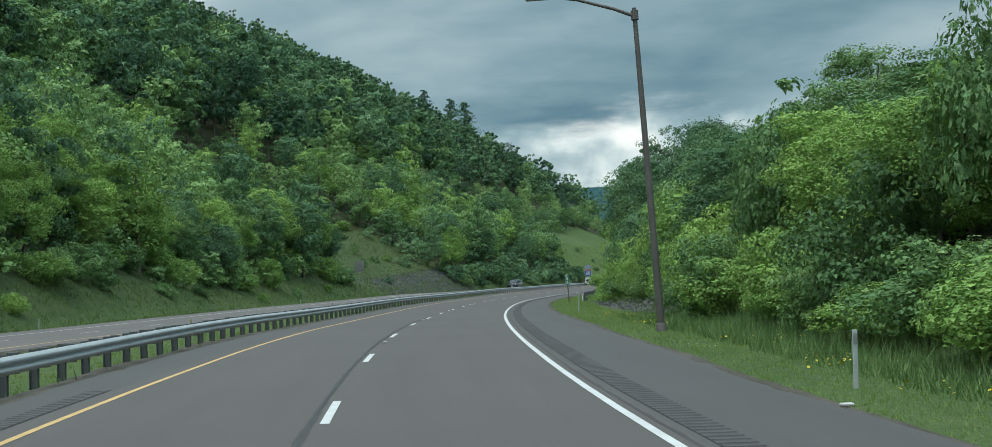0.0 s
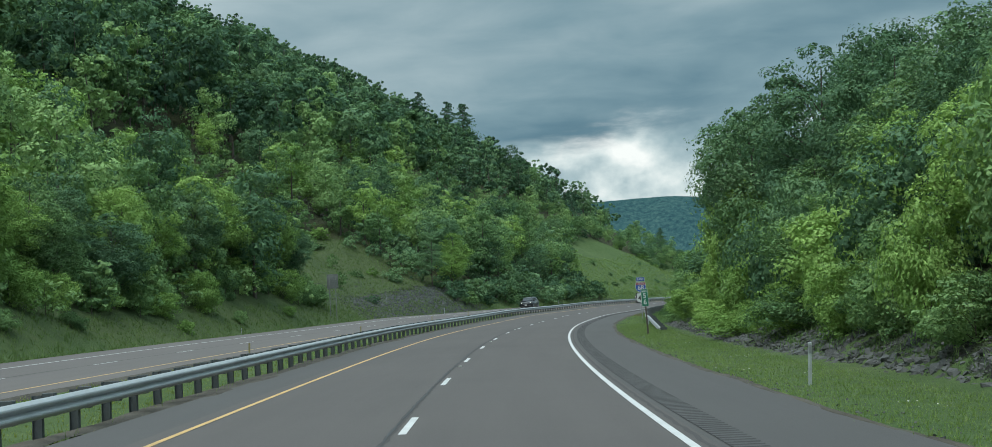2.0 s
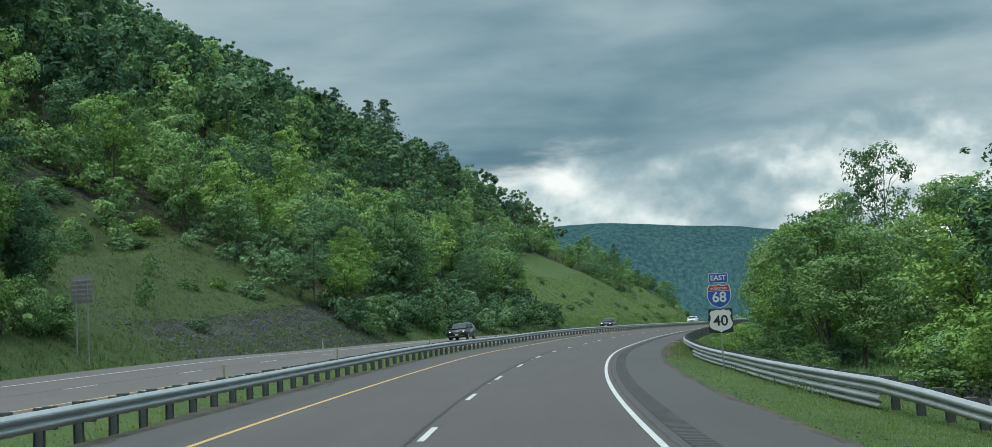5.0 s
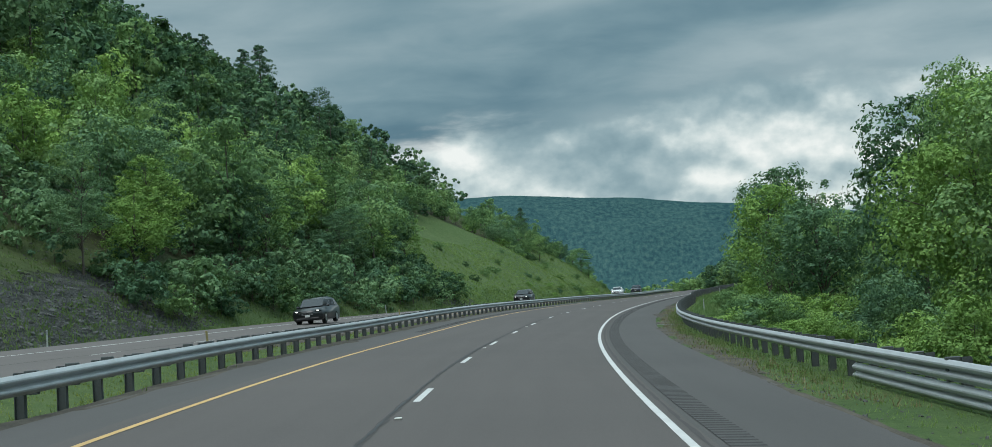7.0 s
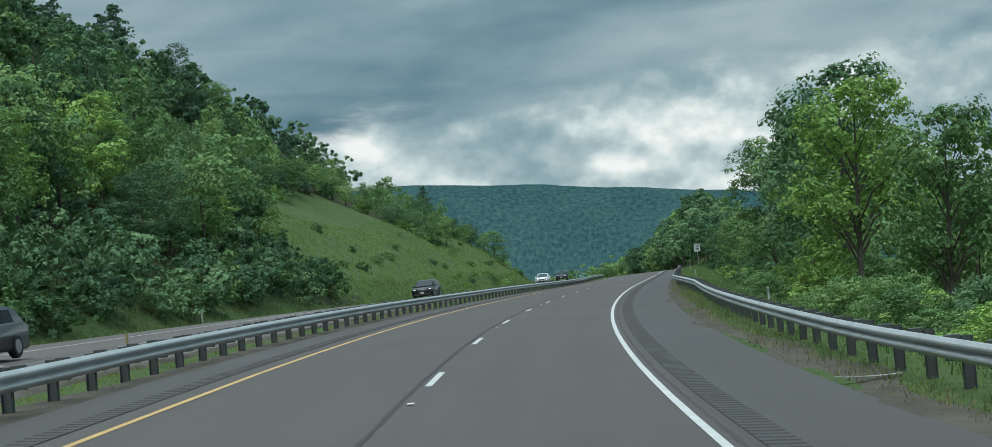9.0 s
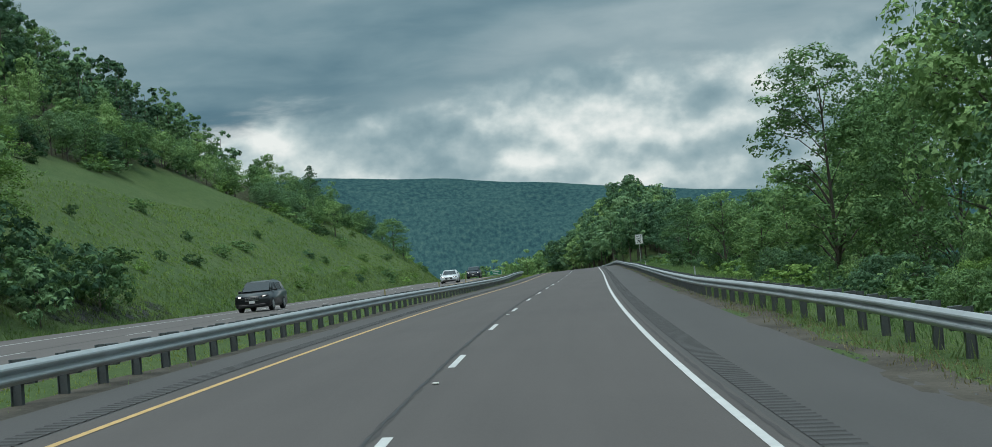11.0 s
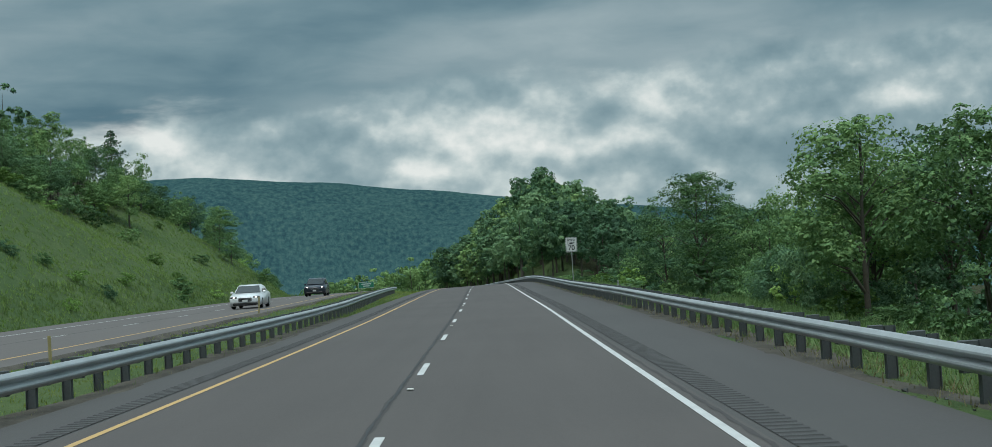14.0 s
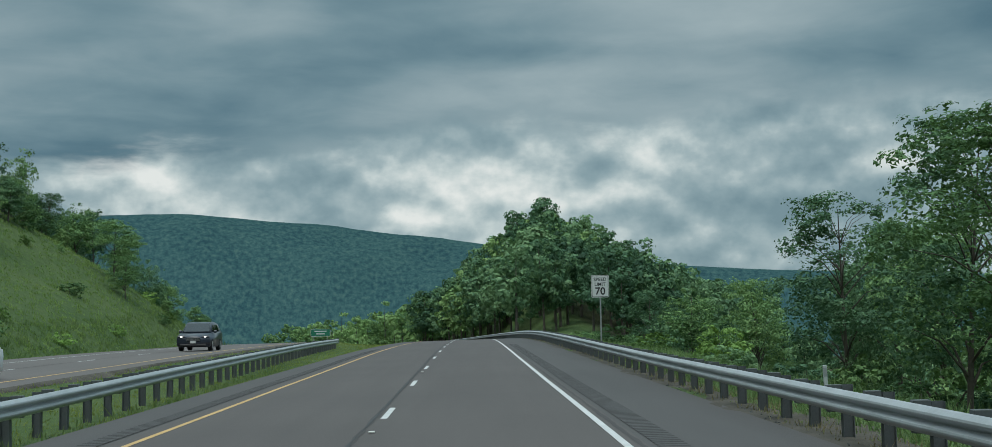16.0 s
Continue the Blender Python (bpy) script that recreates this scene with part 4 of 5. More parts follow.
BUSH = [tree_parts(500 + 7 * k, height=3.4, radius=2.2, low=0.0, lobes=22, leaves=1700, size=0.135, tri=True, trunk_r=0.04, limbs=6, open_=0.8) for k in range(3)]
for c_, mat, shade in ((0, LEAF_MID, "mid-green"), (1, LEAF_LOCUST, "yellow-green"), (2, LEAF_OAK, "dark green")):
    cr, wd, tint = [], [], []
    for n_, (s, d, tall, r, a) in enumerate(THICKET[c_]):
        m = np.array([[math.cos(a), -math.sin(a), 0], [math.sin(a), math.cos(a), 0], [0, 0, 1]]) @ np.diag([r / 2.2, r / 2.2, tall / 3.4])
        p = np.array(on_ground(s, d, 0.4))
        (v, f), (w, g) = BUSH[n_ % 3]
        cr.append((v @ m.T + p, f)), wd.append((w @ m.T + p, g))
        tint.append(np.full(len(v), (n_ * 0.618) % 1 - 0.5))
    root = tagged(new("hillside_thicket"), f"{shade} bushes scattered over the slopes", "bushes", kind="stuff")
    part("foliage", mesh_np("foliage", *join_np(cr), mat, attr=[("tint", np.concatenate(tint))]), root)
    part("stems", mesh_np("stems", *join_np(wd), BARK, True), root)
for kind, (stock, H, R) in STOCK.items():
    for k, t in enumerate(stock):
        if (kind, k) not in USED:
            for q in list(t.children) + [t]:
                bpy.data.objects.remove(q)


def pine_tree(height, radius, seed):
    """A white pine: a straight trunk with flat tiers of needles."""
    rng = np.random.RandomState(seed)
    V, F, o = [], [], 0
    tubes = [tube_np([(0, 0, -0.5), (0, 0, height * 0.5), (0, 0, height)], [0.28, 0.18, 0.03], 6)]
    for tier in np.linspace(0.2, 0.97, 22):
        for k in range(4):
            reach = radius * (1.14 - tier) * rng.uniform(0.55, 1.2)
            a = rng.rand() * 6.283
            tip = np.array([math.cos(a) * reach, math.sin(a) * reach, tier * height + reach * rng.uniform(-0.1, 0.3)])
            st = np.array([0, 0, tier * height])
            tubes.append(tube_np([st, (st + tip) / 2, tip], [0.05, 0.035, 0.015], 4))
            c = np.array([st + (tip - st) * u for u in (0.45, 0.7, 0.95)])
            v, f = leaves_np(rng, c, np.array([0.30, 0.34, 0.28]) * max(reach, 1.0), 56, 0.25, squash=0.75)
            V.append(v), F.append(f + o)
            o += len(v)
    root = tagged(new("pine_tree"), "dark green pine with flat tiers of branches on the skyline", "tree", "skyline pines")
    part("trunk", mesh_np("trunk", *join_np(tubes), BARK, True), root)
    part("crown", mesh_np("crown", np.concatenate(V), np.concatenate(F), LEAF_PINE), root)
    return root


pine = pine_tree(15, 5.6, 3)
for n_, (s, d, top, a) in enumerate([(524, -116, 73.5, 0.0), (580, -136, 82.5, 1.0), (556, -142, 84, 2.0), (470, -64, 33, 0.5), (535, -50, 25.0, 3.0), (410, -78, 42, 1.5)]):
    k = (top - float(ground_h(s, d))) / 15
    m = Matrix.LocRotScale(on_ground(s, d), Euler((0, 0, a)), Vector((min(k, 1.9), min(k, 1.9), k)))
    if n_ == 0:
        first_m = m
    else:
        copy_thing(pine, m)
pine.matrix_basis = first_m
dark_pine = pine_tree(12, 3.4, 8)
dark_pine.matrix_basis = Matrix.Translation(Vector((164, 612, float(place(640, 12)[2]) + 12.0)))


# ---- distance ----
def far_ridge():
    """The long wooded mountain across the valley, and the valley floor before it."""
    az = np.radians(np.arange(-75, 100, 0.35))
    dist = np.concatenate([np.linspace(760, 1500, 25), np.linspace(1550, 3400, 80), np.linspace(3450, 4300, 12)])
    elev = np.interp(np.degrees(az), [-75, -10, 0, 8.7, 14, 19.7, 25, 30, 40, 60, 100], [3, 4.5, 4.9, 5.0, 4.55, 3.8, 3.1, 2.6, 2.1, 1.6, 1.2])
    A, D = np.meshgrid(az, dist, indexing="ij")
    E = np.tan(np.radians(elev))[:, None] * 3300
    u = smooth01((D - 1250) / 2050)
    z = -38 + (E + 45) * u - 60 * smooth01((D - 3400) / 900)
    z = z + wave(A * 60, D * 0.006, 11) * 14 * u * smooth01((3300 - D) / 900) + wave(A * 190, D * 0.02, 12) * 0.5 * u
    bump = np.random.RandomState(5).rand(*A.shape) * 0.3 * smooth01((D - 800) / 200)
    V = np.stack([np.sin(A) * D + 60, np.cos(A) * D + 300, z + bump + 6], -1).reshape(-1, 3)
    b = len(dist)
    i, j = np.meshgrid(np.arange(len(az) - 1), np.arange(b - 1), indexing="ij")
    k = (i * b + j).ravel()
    return mesh_np("far_ridge", V, np.stack([k, k + b, k + b + 1, k + 1], 1), FAR_WOODS_HAZED, True, np.stack([(A * 2800).ravel(), V[:, 2] + D.ravel() * 0.04], 1))


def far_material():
    m, n, l, b = material("far_wooded_mountain_hazed")
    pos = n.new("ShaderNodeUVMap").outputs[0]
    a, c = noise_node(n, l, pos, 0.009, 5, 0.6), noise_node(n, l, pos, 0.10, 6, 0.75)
    # the distance's blue haze is put into these base colours
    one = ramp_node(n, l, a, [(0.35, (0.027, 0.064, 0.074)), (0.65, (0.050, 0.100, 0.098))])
    # mottling; its dark stop stands in for shade between the crowns
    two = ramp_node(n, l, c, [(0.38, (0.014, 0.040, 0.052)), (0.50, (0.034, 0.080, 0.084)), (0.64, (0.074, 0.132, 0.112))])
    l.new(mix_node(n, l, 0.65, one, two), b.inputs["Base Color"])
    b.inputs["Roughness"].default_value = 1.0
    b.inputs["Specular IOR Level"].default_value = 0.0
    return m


FAR_WOODS_HAZED = far_material()
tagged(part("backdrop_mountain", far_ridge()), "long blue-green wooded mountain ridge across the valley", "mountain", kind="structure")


def plain_disc():
    r, n = [0.0, 1.0, 200, 600, 1500, 4800], 64
    V, F = [(0, 300, -52)], []
    for q in r[1:]:
        V += [(math.cos(6.2832 * k / n) * q, 300 + math.sin(6.2832 * k / n) * q, -52.0 - q * 0.004) for k in range(n)]
    for a in range(len(r) - 2):
        for k in range(n):
            F.append((1 + a * n + k, 1 + a * n + (k + 1) % n, 1 + (a + 1) * n + (k + 1) % n, 1 + (a + 1) * n + k))
    return mesh_np("valley_floor", V, F, FAR_WOODS_HAZED, uv=np.array(V)[:, :2])


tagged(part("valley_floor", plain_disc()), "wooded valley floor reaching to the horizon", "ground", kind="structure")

# ---- road details ----
def rumble_mesh(off, width, s0, s1, gap=0.30):
    """A corrugated ribbon: ridges and milled grooves across the shoulder."""
    ss, hh = [], []
    for s in np.arange(s0, s1, gap):
        ss += [s, s + gap * 0.45, s + gap * 0.55, s + gap * 0.93]
        hh += [0.008, 0.008, 0.0, 0.0]
    ss, hh = np.array(ss), np.array(hh)
    S, D = np.meshgrid(ss, np.array([off - width / 2, off + width / 2]), indexing="ij")
    H = -bank(S) * D + hh[:, None]
    V = place(S, D, H).reshape(-1, 3)
    k = np.arange(len(ss) - 1) * 2
    # all but the ridge tops take the dark colour, painting shade into the grooves
    return mesh_np("rumble_strip", V, np.stack([k, k + 1, k + 3, k + 2], 1), [RUMBLE, RUMBLE_SHADE], mat_index=np.where(np.arange(len(k)) % 4 == 0, 0, 1))


for off, w, s0, s1 in ((4.22, 0.42, -20, 470), (-4.15, 0.36, -20, 24), (-4.15, 0.36, 226, 470)):
    tagged(part("rumble_strip", rumble_mesh(off, w, s0, s1)), "dark milled rumble strip of grooves along the shoulder", "rumble strip", kind="structure")


def seam_mesh(name, off, width, seed, wb=False, s0=-60, s1=620, rough=0.3, lift=0.004):
    """A sealed joint or worn band with an uneven edge."""
    ss = np.arange(s0, s1, 0.35)
    a = off - width / 2 * (1 + rough * wave(ss * 0.9, ss * 0.0, seed)) + 0.02 * wave(ss * 3.7, 0 * ss, seed + 1)
    b = off + width / 2 * (1 + rough * wave(ss * 0.8, ss * 0.0, seed + 2)) + 0.02 * wave(ss * 4.1, 0 * ss, seed + 3)
    D = np.stack([a, b], 1)
    S = np.stack([ss, ss], 1)
    H = -bank(S) * D + lift
    if wb:
        c = np.interp(S, WB_S, WB_D)
        H = np.interp(S, WB_S, WB_H) - bank(S) * D * 0.6 + lift
        D = D + c
    k = np.arange(len(ss) - 1) * 2
    return mesh_np(name, place(S, D, H).reshape(-1, 3), np.stack([k, k + 1, k + 3, k + 2], 1), TAR if width < 0.05 else WORN)


WORN = asphalt_material("dark_worn_band", (0.058, 0.053, 0.052), (0.003, 0.002, 0.002))
for off, w, sd in ((-0.17, 0.09, 3), (-0.18, 0.03, 13), (3.82, 0.06, 9)):
    tagged(part("pavement_seam", seam_mesh("pavement_seam", off, w, sd, lift=0.008 if w < 0.05 else 0.004)), "dark ragged pavement joint along the lane", "pavement joint", kind="structure")
tagged(part("pavement_seam", seam_mesh("pavement_seam", -0.1, 0.12, 31, True)), "dark ragged pavement joint on the opposite carriageway", "pavement joint", kind="structure")


def gravel_edge(off, width, seed, s0, s1, wb=False):
    """The crumbling dirt line between asphalt and grass."""
    ss = np.arange(s0, s1, 0.6)
    a = off - width / 2 * (1 + 0.6 * wave(ss * 0.5, 0 * ss, seed))
    b = off + width / 2 * (1 + 0.6 * wave(ss * 0.45, 0 * ss, seed + 1))
    rng = np.random.RandomState(seed)
    n = 6
    u = np.linspace(0, 1, n)
    S = np.repeat(ss[:, None], n, 1) + rng.uniform(-0.15, 0.15, (len(ss), n))
    D = a[:, None] + (b - a)[:, None] * u + rng.uniform(-0.03, 0.03, (len(ss), n))
    rise = np.array([-0.03, 0.004, 0.018, 0.020, 0.012, -0.03]) + rng.uniform(-0.006, 0.008, (len(ss), n))
    paved = np.where(D > 0, D < 6.25, D > -5.2)
    H = np.where(paved, -bank(S) * D - 0.004, np.maximum(ground_h(S, D), -bank(S) * D - 0.06)) + rise
    if wb:
        O, D = D, D + np.interp(S, WB_S, WB_D)
        H = np.where(u < 0.5, np.interp(S, WB_S, WB_H) - bank(S) * O * 0.6, np.maximum(ground_h(S, D), np.interp(S, WB_S, WB_H) - bank(S) * O * 0.6 - 0.3 * u)) + rise
    k = (np.arange(len(ss) - 1) * n)[:, None] + np.arange(n - 1)
    k = k.ravel()
    return mesh_np("dirt_edge", place(S, D, H).reshape(-1, 3), np.stack([k, k + 1, k + n + 1, k + n], 1), DIRT, True)


DIRT = plain("gravelly_dirt", (0.088, 0.079, 0.066), 0.95, 0, 0.5, 0.8, 0.8, 14)
DIRT.node_tree.nodes["Principled BSDF"].inputs["Specular IOR Level"].default_value = 0.1
for off, w, sd, s0, s1 in ((6.72, 1.25, 41, 195, 560), (6.3, 0.30, 47, -20, 195), (-5.62, 1.05, 43, -20, 400)):
    tagged(part("dirt_edge", gravel_edge(off, w, sd, s0, s1)), "brown gravelly dirt along the pavement edge", "dirt", kind="structure")
tagged(part("dirt_edge", gravel_edge(4.98, 0.36, 53, -60, 560, True)), "brown gravelly dirt along the opposite carriageway", "dirt", kind="structure")

bm = bmesh.new()
box(bm, 0, 0, 0.012, 0.10, 0.12, 0.024, 0.006)
MARKER_ME = bm_mesh("lane_reflector", bm, plain("reflector_plastic", (0.62, 0.62, 0.58), 0.5, 0, 0.2, 9))
for k in range(-1, 42, 2):
    s = PHASE + PERIOD * k - 4.6
    part("lane_reflector", MARKER_ME, road, Matrix.LocRotScale(Vector(place(s, 0.0, 0.006).tolist()), Euler((0, 0, -heading(s))), None))


# ---- signs, posts and the lamp ----
POLE_STEEL = plain("weathered_pole_steel", (0.125, 0.116, 0.108), 0.7, 0.3, 0.3, 0.8, 0.15, 20)
SIGN_POST = plain("sign_post_steel", (0.30, 0.31, 0.31), 0.55, 0.5, 0.2, 3, 0.05)
SIGN_BACK = plain("sign_back_aluminium", (0.33, 0.34, 0.35), 0.5, 0.6, 0.15, 3)
SIGN_GREEN = plain("sign_green", (0.010, 0.16, 0.09), 0.45, 0, 0.08, 2)
SIGN_BLUE = plain("sign_blue", (0.016, 0.075, 0.33), 0.45, 0, 0.08, 2)
SIGN_RED = plain("sign_red", (0.30, 0.03, 0.05), 0.45, 0, 0.08, 2)
SIGN_WHITE = plain("sign_white", (0.58, 0.59, 0.58), 0.45, 0, 0.05, 2)
SIGN_BLACK = plain("sign_black", (0.018, 0.019, 0.020), 0.5, 0, 0.1, 2)
YELLOW_PLASTIC = plain("yellow_delineator_plastic", (0.28, 0.235, 0.105), 0.6, 0, 0.2, 4)
GREY_PLASTIC = plain("grey_delineator_plastic", (0.40, 0.43, 0.43), 0.6, 0, 0.2, 4)


def text_mesh(body, size, mat, wide=1.0):
    """Letters with the built-in font, turned into a mesh that faces -y."""
    cu = bpy.data.curves.new("lettering", "FONT")
    cu.body, cu.size, cu.align_x, cu.align_y, cu.extrude, cu.offset = body, size, "CENTER", "CENTER", 0.001, size * 0.018
    ob = bpy.data.objects.new("lettering", cu)
    scene.collection.objects.link(ob)
    me = bpy.data.meshes.new_from_object(ob.evaluated_get(bpy.context.evaluated_depsgraph_get()))
    bpy.data.objects.remove(ob)
    me.transform(Matrix.Rotation(radians(90), 4, "X") @ Matrix.Diagonal((wide, 1, 1, 1)))
    me.materials.clear()
    me.materials.append(mat)
    return me


def plate(outline, thick, mat, y=0.0):
    """A flat plate from an outline in x and z, facing -y."""
    bm = bmesh.new()
    f = bm.faces.new([bm.verts.new((x, y, z)) for x, z in outline])
    ex = bmesh.ops.extrude_face_region(bm, geom=[f])
    bmesh.ops.translate(bm, verts=[v for v in ex["geom"] if isinstance(v, bmesh.types.BMVert)], vec=(0, thick, 0))
    return bm_mesh("panel", bm, mat)


def rounded(w, h, r, cz=0.0, n=4):
    out = []
    for cx, cy, a0 in ((w / 2 - r, h / 2 - r, 0), (-w / 2 + r, h / 2 - r, 90), (-w / 2 + r, -h / 2 + r, 180), (w / 2 - r, -h / 2 + r, 270)):
        for k in range(n + 1):
            a = radians(a0 + 90 * k / n)
            out.append((cx + r * math.cos(a), cz + cy + r * math.sin(a)))
    return out


def us_shield(w, h, cz):
    half = [(0.0, 0.46), (0.10, 0.50), (0.20, 0.49), (0.30, 0.45), (0.36, 0.48), (0.47, 0.34), (0.42, 0.20), (0.44, 0.06), (0.50, -0.08), (0.49, -0.22), (0.40, -0.34), (0.26, -0.40), (0.12, -0.44), (0.0, -0.50)]
    pts = half + [(-x, z) for x, z in half[-2:0:-1]]
    return [(x * w, cz + z * h) for x, z in reversed(pts)]


def interstate_shield(w, h, cz, top=True, low=True):
    """The shield's outline; its upper band and its lower field can be had apart."""
    up = [(-0.40, 0.50), (-0.28, 0.45), (-0.12, 0.44), (0.0, 0.49), (0.12, 0.44), (0.28, 0.45), (0.40, 0.50), (0.46, 0.36), (0.485, 0.24)]
    down = [(0.50, 0.10), (0.49, -0.06), (0.44, -0.22), (0.34, -0.35), (0.20, -0.44), (0.0, -0.51), (-0.20, -0.44), (-0.34, -0.35), (-0.44, -0.22), (-0.49, -0.06), (-0.50, 0.10)]
    if top and low:
        pts = up + down + [(-0.485, 0.24), (-0.46, 0.36)]
    elif top:
        pts = up + [(-0.485, 0.24), (-0.46, 0.36)]
    else:
        pts = [(0.487, 0.22)] + down + [(-0.487, 0.22)]
    return [(x * w, cz + z * h) for x, z in pts]


def sign_pose(s, d, turn=0.0, lean=0.0):
    return Matrix.LocRotScale(on_ground(s, d, 0.05), Euler((0, radians(lean), -heading(s) + radians(turn))), None)


def tube_part(name, pts, radii, mat, root, sides=8, label=""):
    return part(name, mesh_np(name, *tube_np(pts, radii, sides), mat, True), root, None, label)


def post_part(root, top, x=0.0, w=0.06):
    bm = bmesh.new()
    box(bm, x, 0.03, top / 2 - 0.2, w, 0.04, top + 0.4, 0.006)
    return part("post", bm_mesh("post", bm, SIGN_POST), root)


def route_sign(s, d):
    root = tagged(new("route_sign"), "EAST plate, interstate 68 shield and route 40 shield on a post", "road sign")
    root.matrix_basis = sign_pose(s, d, 0, 0)
    post_part(root, 3.9)
    z40, z68, ze = 1.94, 2.89, 3.58
    back = part("route_panel", plate(rounded(0.92, 0.92, 0.05, z40), 0.004, SIGN_BLACK, -0.004), root, None, "black square panel with a white shield")
    part("shield", plate(us_shield(0.88, 0.86, z40), 0.003, SIGN_WHITE, -0.008), back)
    part("numerals", text_mesh("40", 0.56, SIGN_BLACK), back, Matrix.Translation((0, -0.010, z40 - 0.01)))
    sh = part("interstate_panel", plate(interstate_shield(0.92, 0.92, z68), 0.004, SIGN_WHITE, -0.004), root, None, "white-edged interstate shield")
    part("red_band", plate(interstate_shield(0.86, 0.86, z68, True, False), 0.003, SIGN_RED, -0.008), sh)
    part("blue_field", plate(interstate_shield(0.86, 0.86, z68, False, True), 0.003, SIGN_BLUE, -0.008), sh)
    part("numerals", text_mesh("68", 0.55, SIGN_WHITE), sh, Matrix.Translation((0, -0.011, z68 - 0.06)))
    part("lettering", text_mesh("INTERSTATE", 0.125, SIGN_WHITE, 0.9), sh, Matrix.Translation((0, -0.011, z68 + 0.28)))
    ea = part("direction_panel", plate(rounded(0.74, 0.37, 0.04, ze), 0.004, SIGN_WHITE, -0.004), root, None, "blue plate with a white border")
    part("blue_field", plate(rounded(0.70, 0.33, 0.03, ze), 0.003, SIGN_BLUE, -0.008), ea)
    part("lettering", text_mesh("EAST", 0.27, SIGN_WHITE), ea, Matrix.Translation((0, -0.011, ze)))


route_sign(172, 8.1)


def mile_sign(s, d):
    root = tagged(new("mile_marker"), "narrow green mile marker 56 on a weathered wooden post", "road sign")
    root.matrix_basis = sign_pose(s, d, -4, -2.2)
    bm = bmesh.new()
    box(bm, 0, 0.05, 0.95, 0.09, 0.09, 2.3, 0.01)
    part("post", bm_mesh("post", bm, BARK), root)
    pn = part("panel", plate(rounded(0.36, 0.92, 0.04, 1.98), 0.004, SIGN_WHITE, -0.004), root)
    part("green_field", plate(rounded(0.33, 0.89, 0.03, 1.98), 0.003, SIGN_GREEN, -0.008), pn)
    part("lettering", text_mesh("MILE", 0.135, SIGN_WHITE), pn, Matrix.Translation((0, -0.011, 2.31)))
    for ch, z in (("5", 2.07), ("6", 1.74)):
        part("numeral", text_mesh(ch, 0.36, SIGN_WHITE), pn, Matrix.Translation((0, -0.011, z)))


mile_sign(121, 7.75)


def speed_sign(s, d):
    root = tagged(new("speed_limit_sign"), "white SPEED LIMIT 70 sign with black border on a steel post", "road sign")
    root.matrix_basis = sign_pose(s, d, 2)
    post_part(root, 3.9, 0, 0.09)
    z = 3.75
    pn = part("panel", plate(rounded(1.12, 1.42, 0.08, z), 0.004, SIGN_WHITE, -0.004), root)
    part("border", plate(rounded(1.06, 1.36, 0.07, z), 0.003, SIGN_BLACK, -0.008), pn)
    part("white_field", plate(rounded(1.00, 1.30, 0.06, z), 0.003, SIGN_WHITE, -0.012), pn)
    for txt, size, dz in (("SPEED", 0.30, 0.43), ("LIMIT", 0.30, 0.12), ("70", 0.66, -0.33)):
        part("lettering", text_mesh(txt, size, SIGN_BLACK), pn, Matrix.Translation((0, -0.015, z + dz)))


speed_sign(472, 9.9)


def back_sign(s, d):
    root = tagged(new("road_sign_back"), "unpainted back of a road sign on two posts among trees", "road sign")
    root.matrix_basis = sign_pose(s, d, -10)
    for x in (-0.35, 0.35):
        post_part(root, 4.3, x, 0.08)
    part("panel", plate(rounded(1.3, 1.5, 0.05, 3.9), 0.006, SIGN_BACK, 0.06), root)
    for z in (3.35, 3.6, 3.85, 4.1, 4.35):
        bm = bmesh.new()
        box(bm, 0, 0.0, z, 1.25, 0.03, 0.05, 0.004)
        part("stiffener", bm_mesh("stiffener", bm, SIGN_BACK), root)


back_sign(191, -24.6)


def exit_sign(s, d):
    root = tagged(new("guide_sign"), "green guide sign with white lettering beyond the crest", "road sign")
    root.matrix_basis = Matrix.LocRotScale(Vector(place(s, d, 0).tolist()), Euler((0, 0, -heading(s))), None)
    for x in (-0.9, 0.9):
        bm = bmesh.new()
        box(bm, x, 0.06, -1.5, 0.09, 0.09, 7.0)
        part("post", bm_mesh("post", bm, SIGN_POST), root)
    pn = part("panel", plate(rounded(2.6, 1.0, 0.1, 1.5), 0.005, SIGN_WHITE, -0.004), root)
    part("green_field", plate(rounded(2.5, 0.9, 0.08, 1.5), 0.003, SIGN_GREEN, -0.008), pn)
    for z, w in ((1.68, 1.6), (1.34, 1.1)):
        bm = bmesh.new()
        box(bm, 0, -0.010, z, w, 0.003, 0.14)
        part("lettering_bar", bm_mesh("lettering_bar", bm, SIGN_WHITE), pn)


exit_sign(574, -16.5)


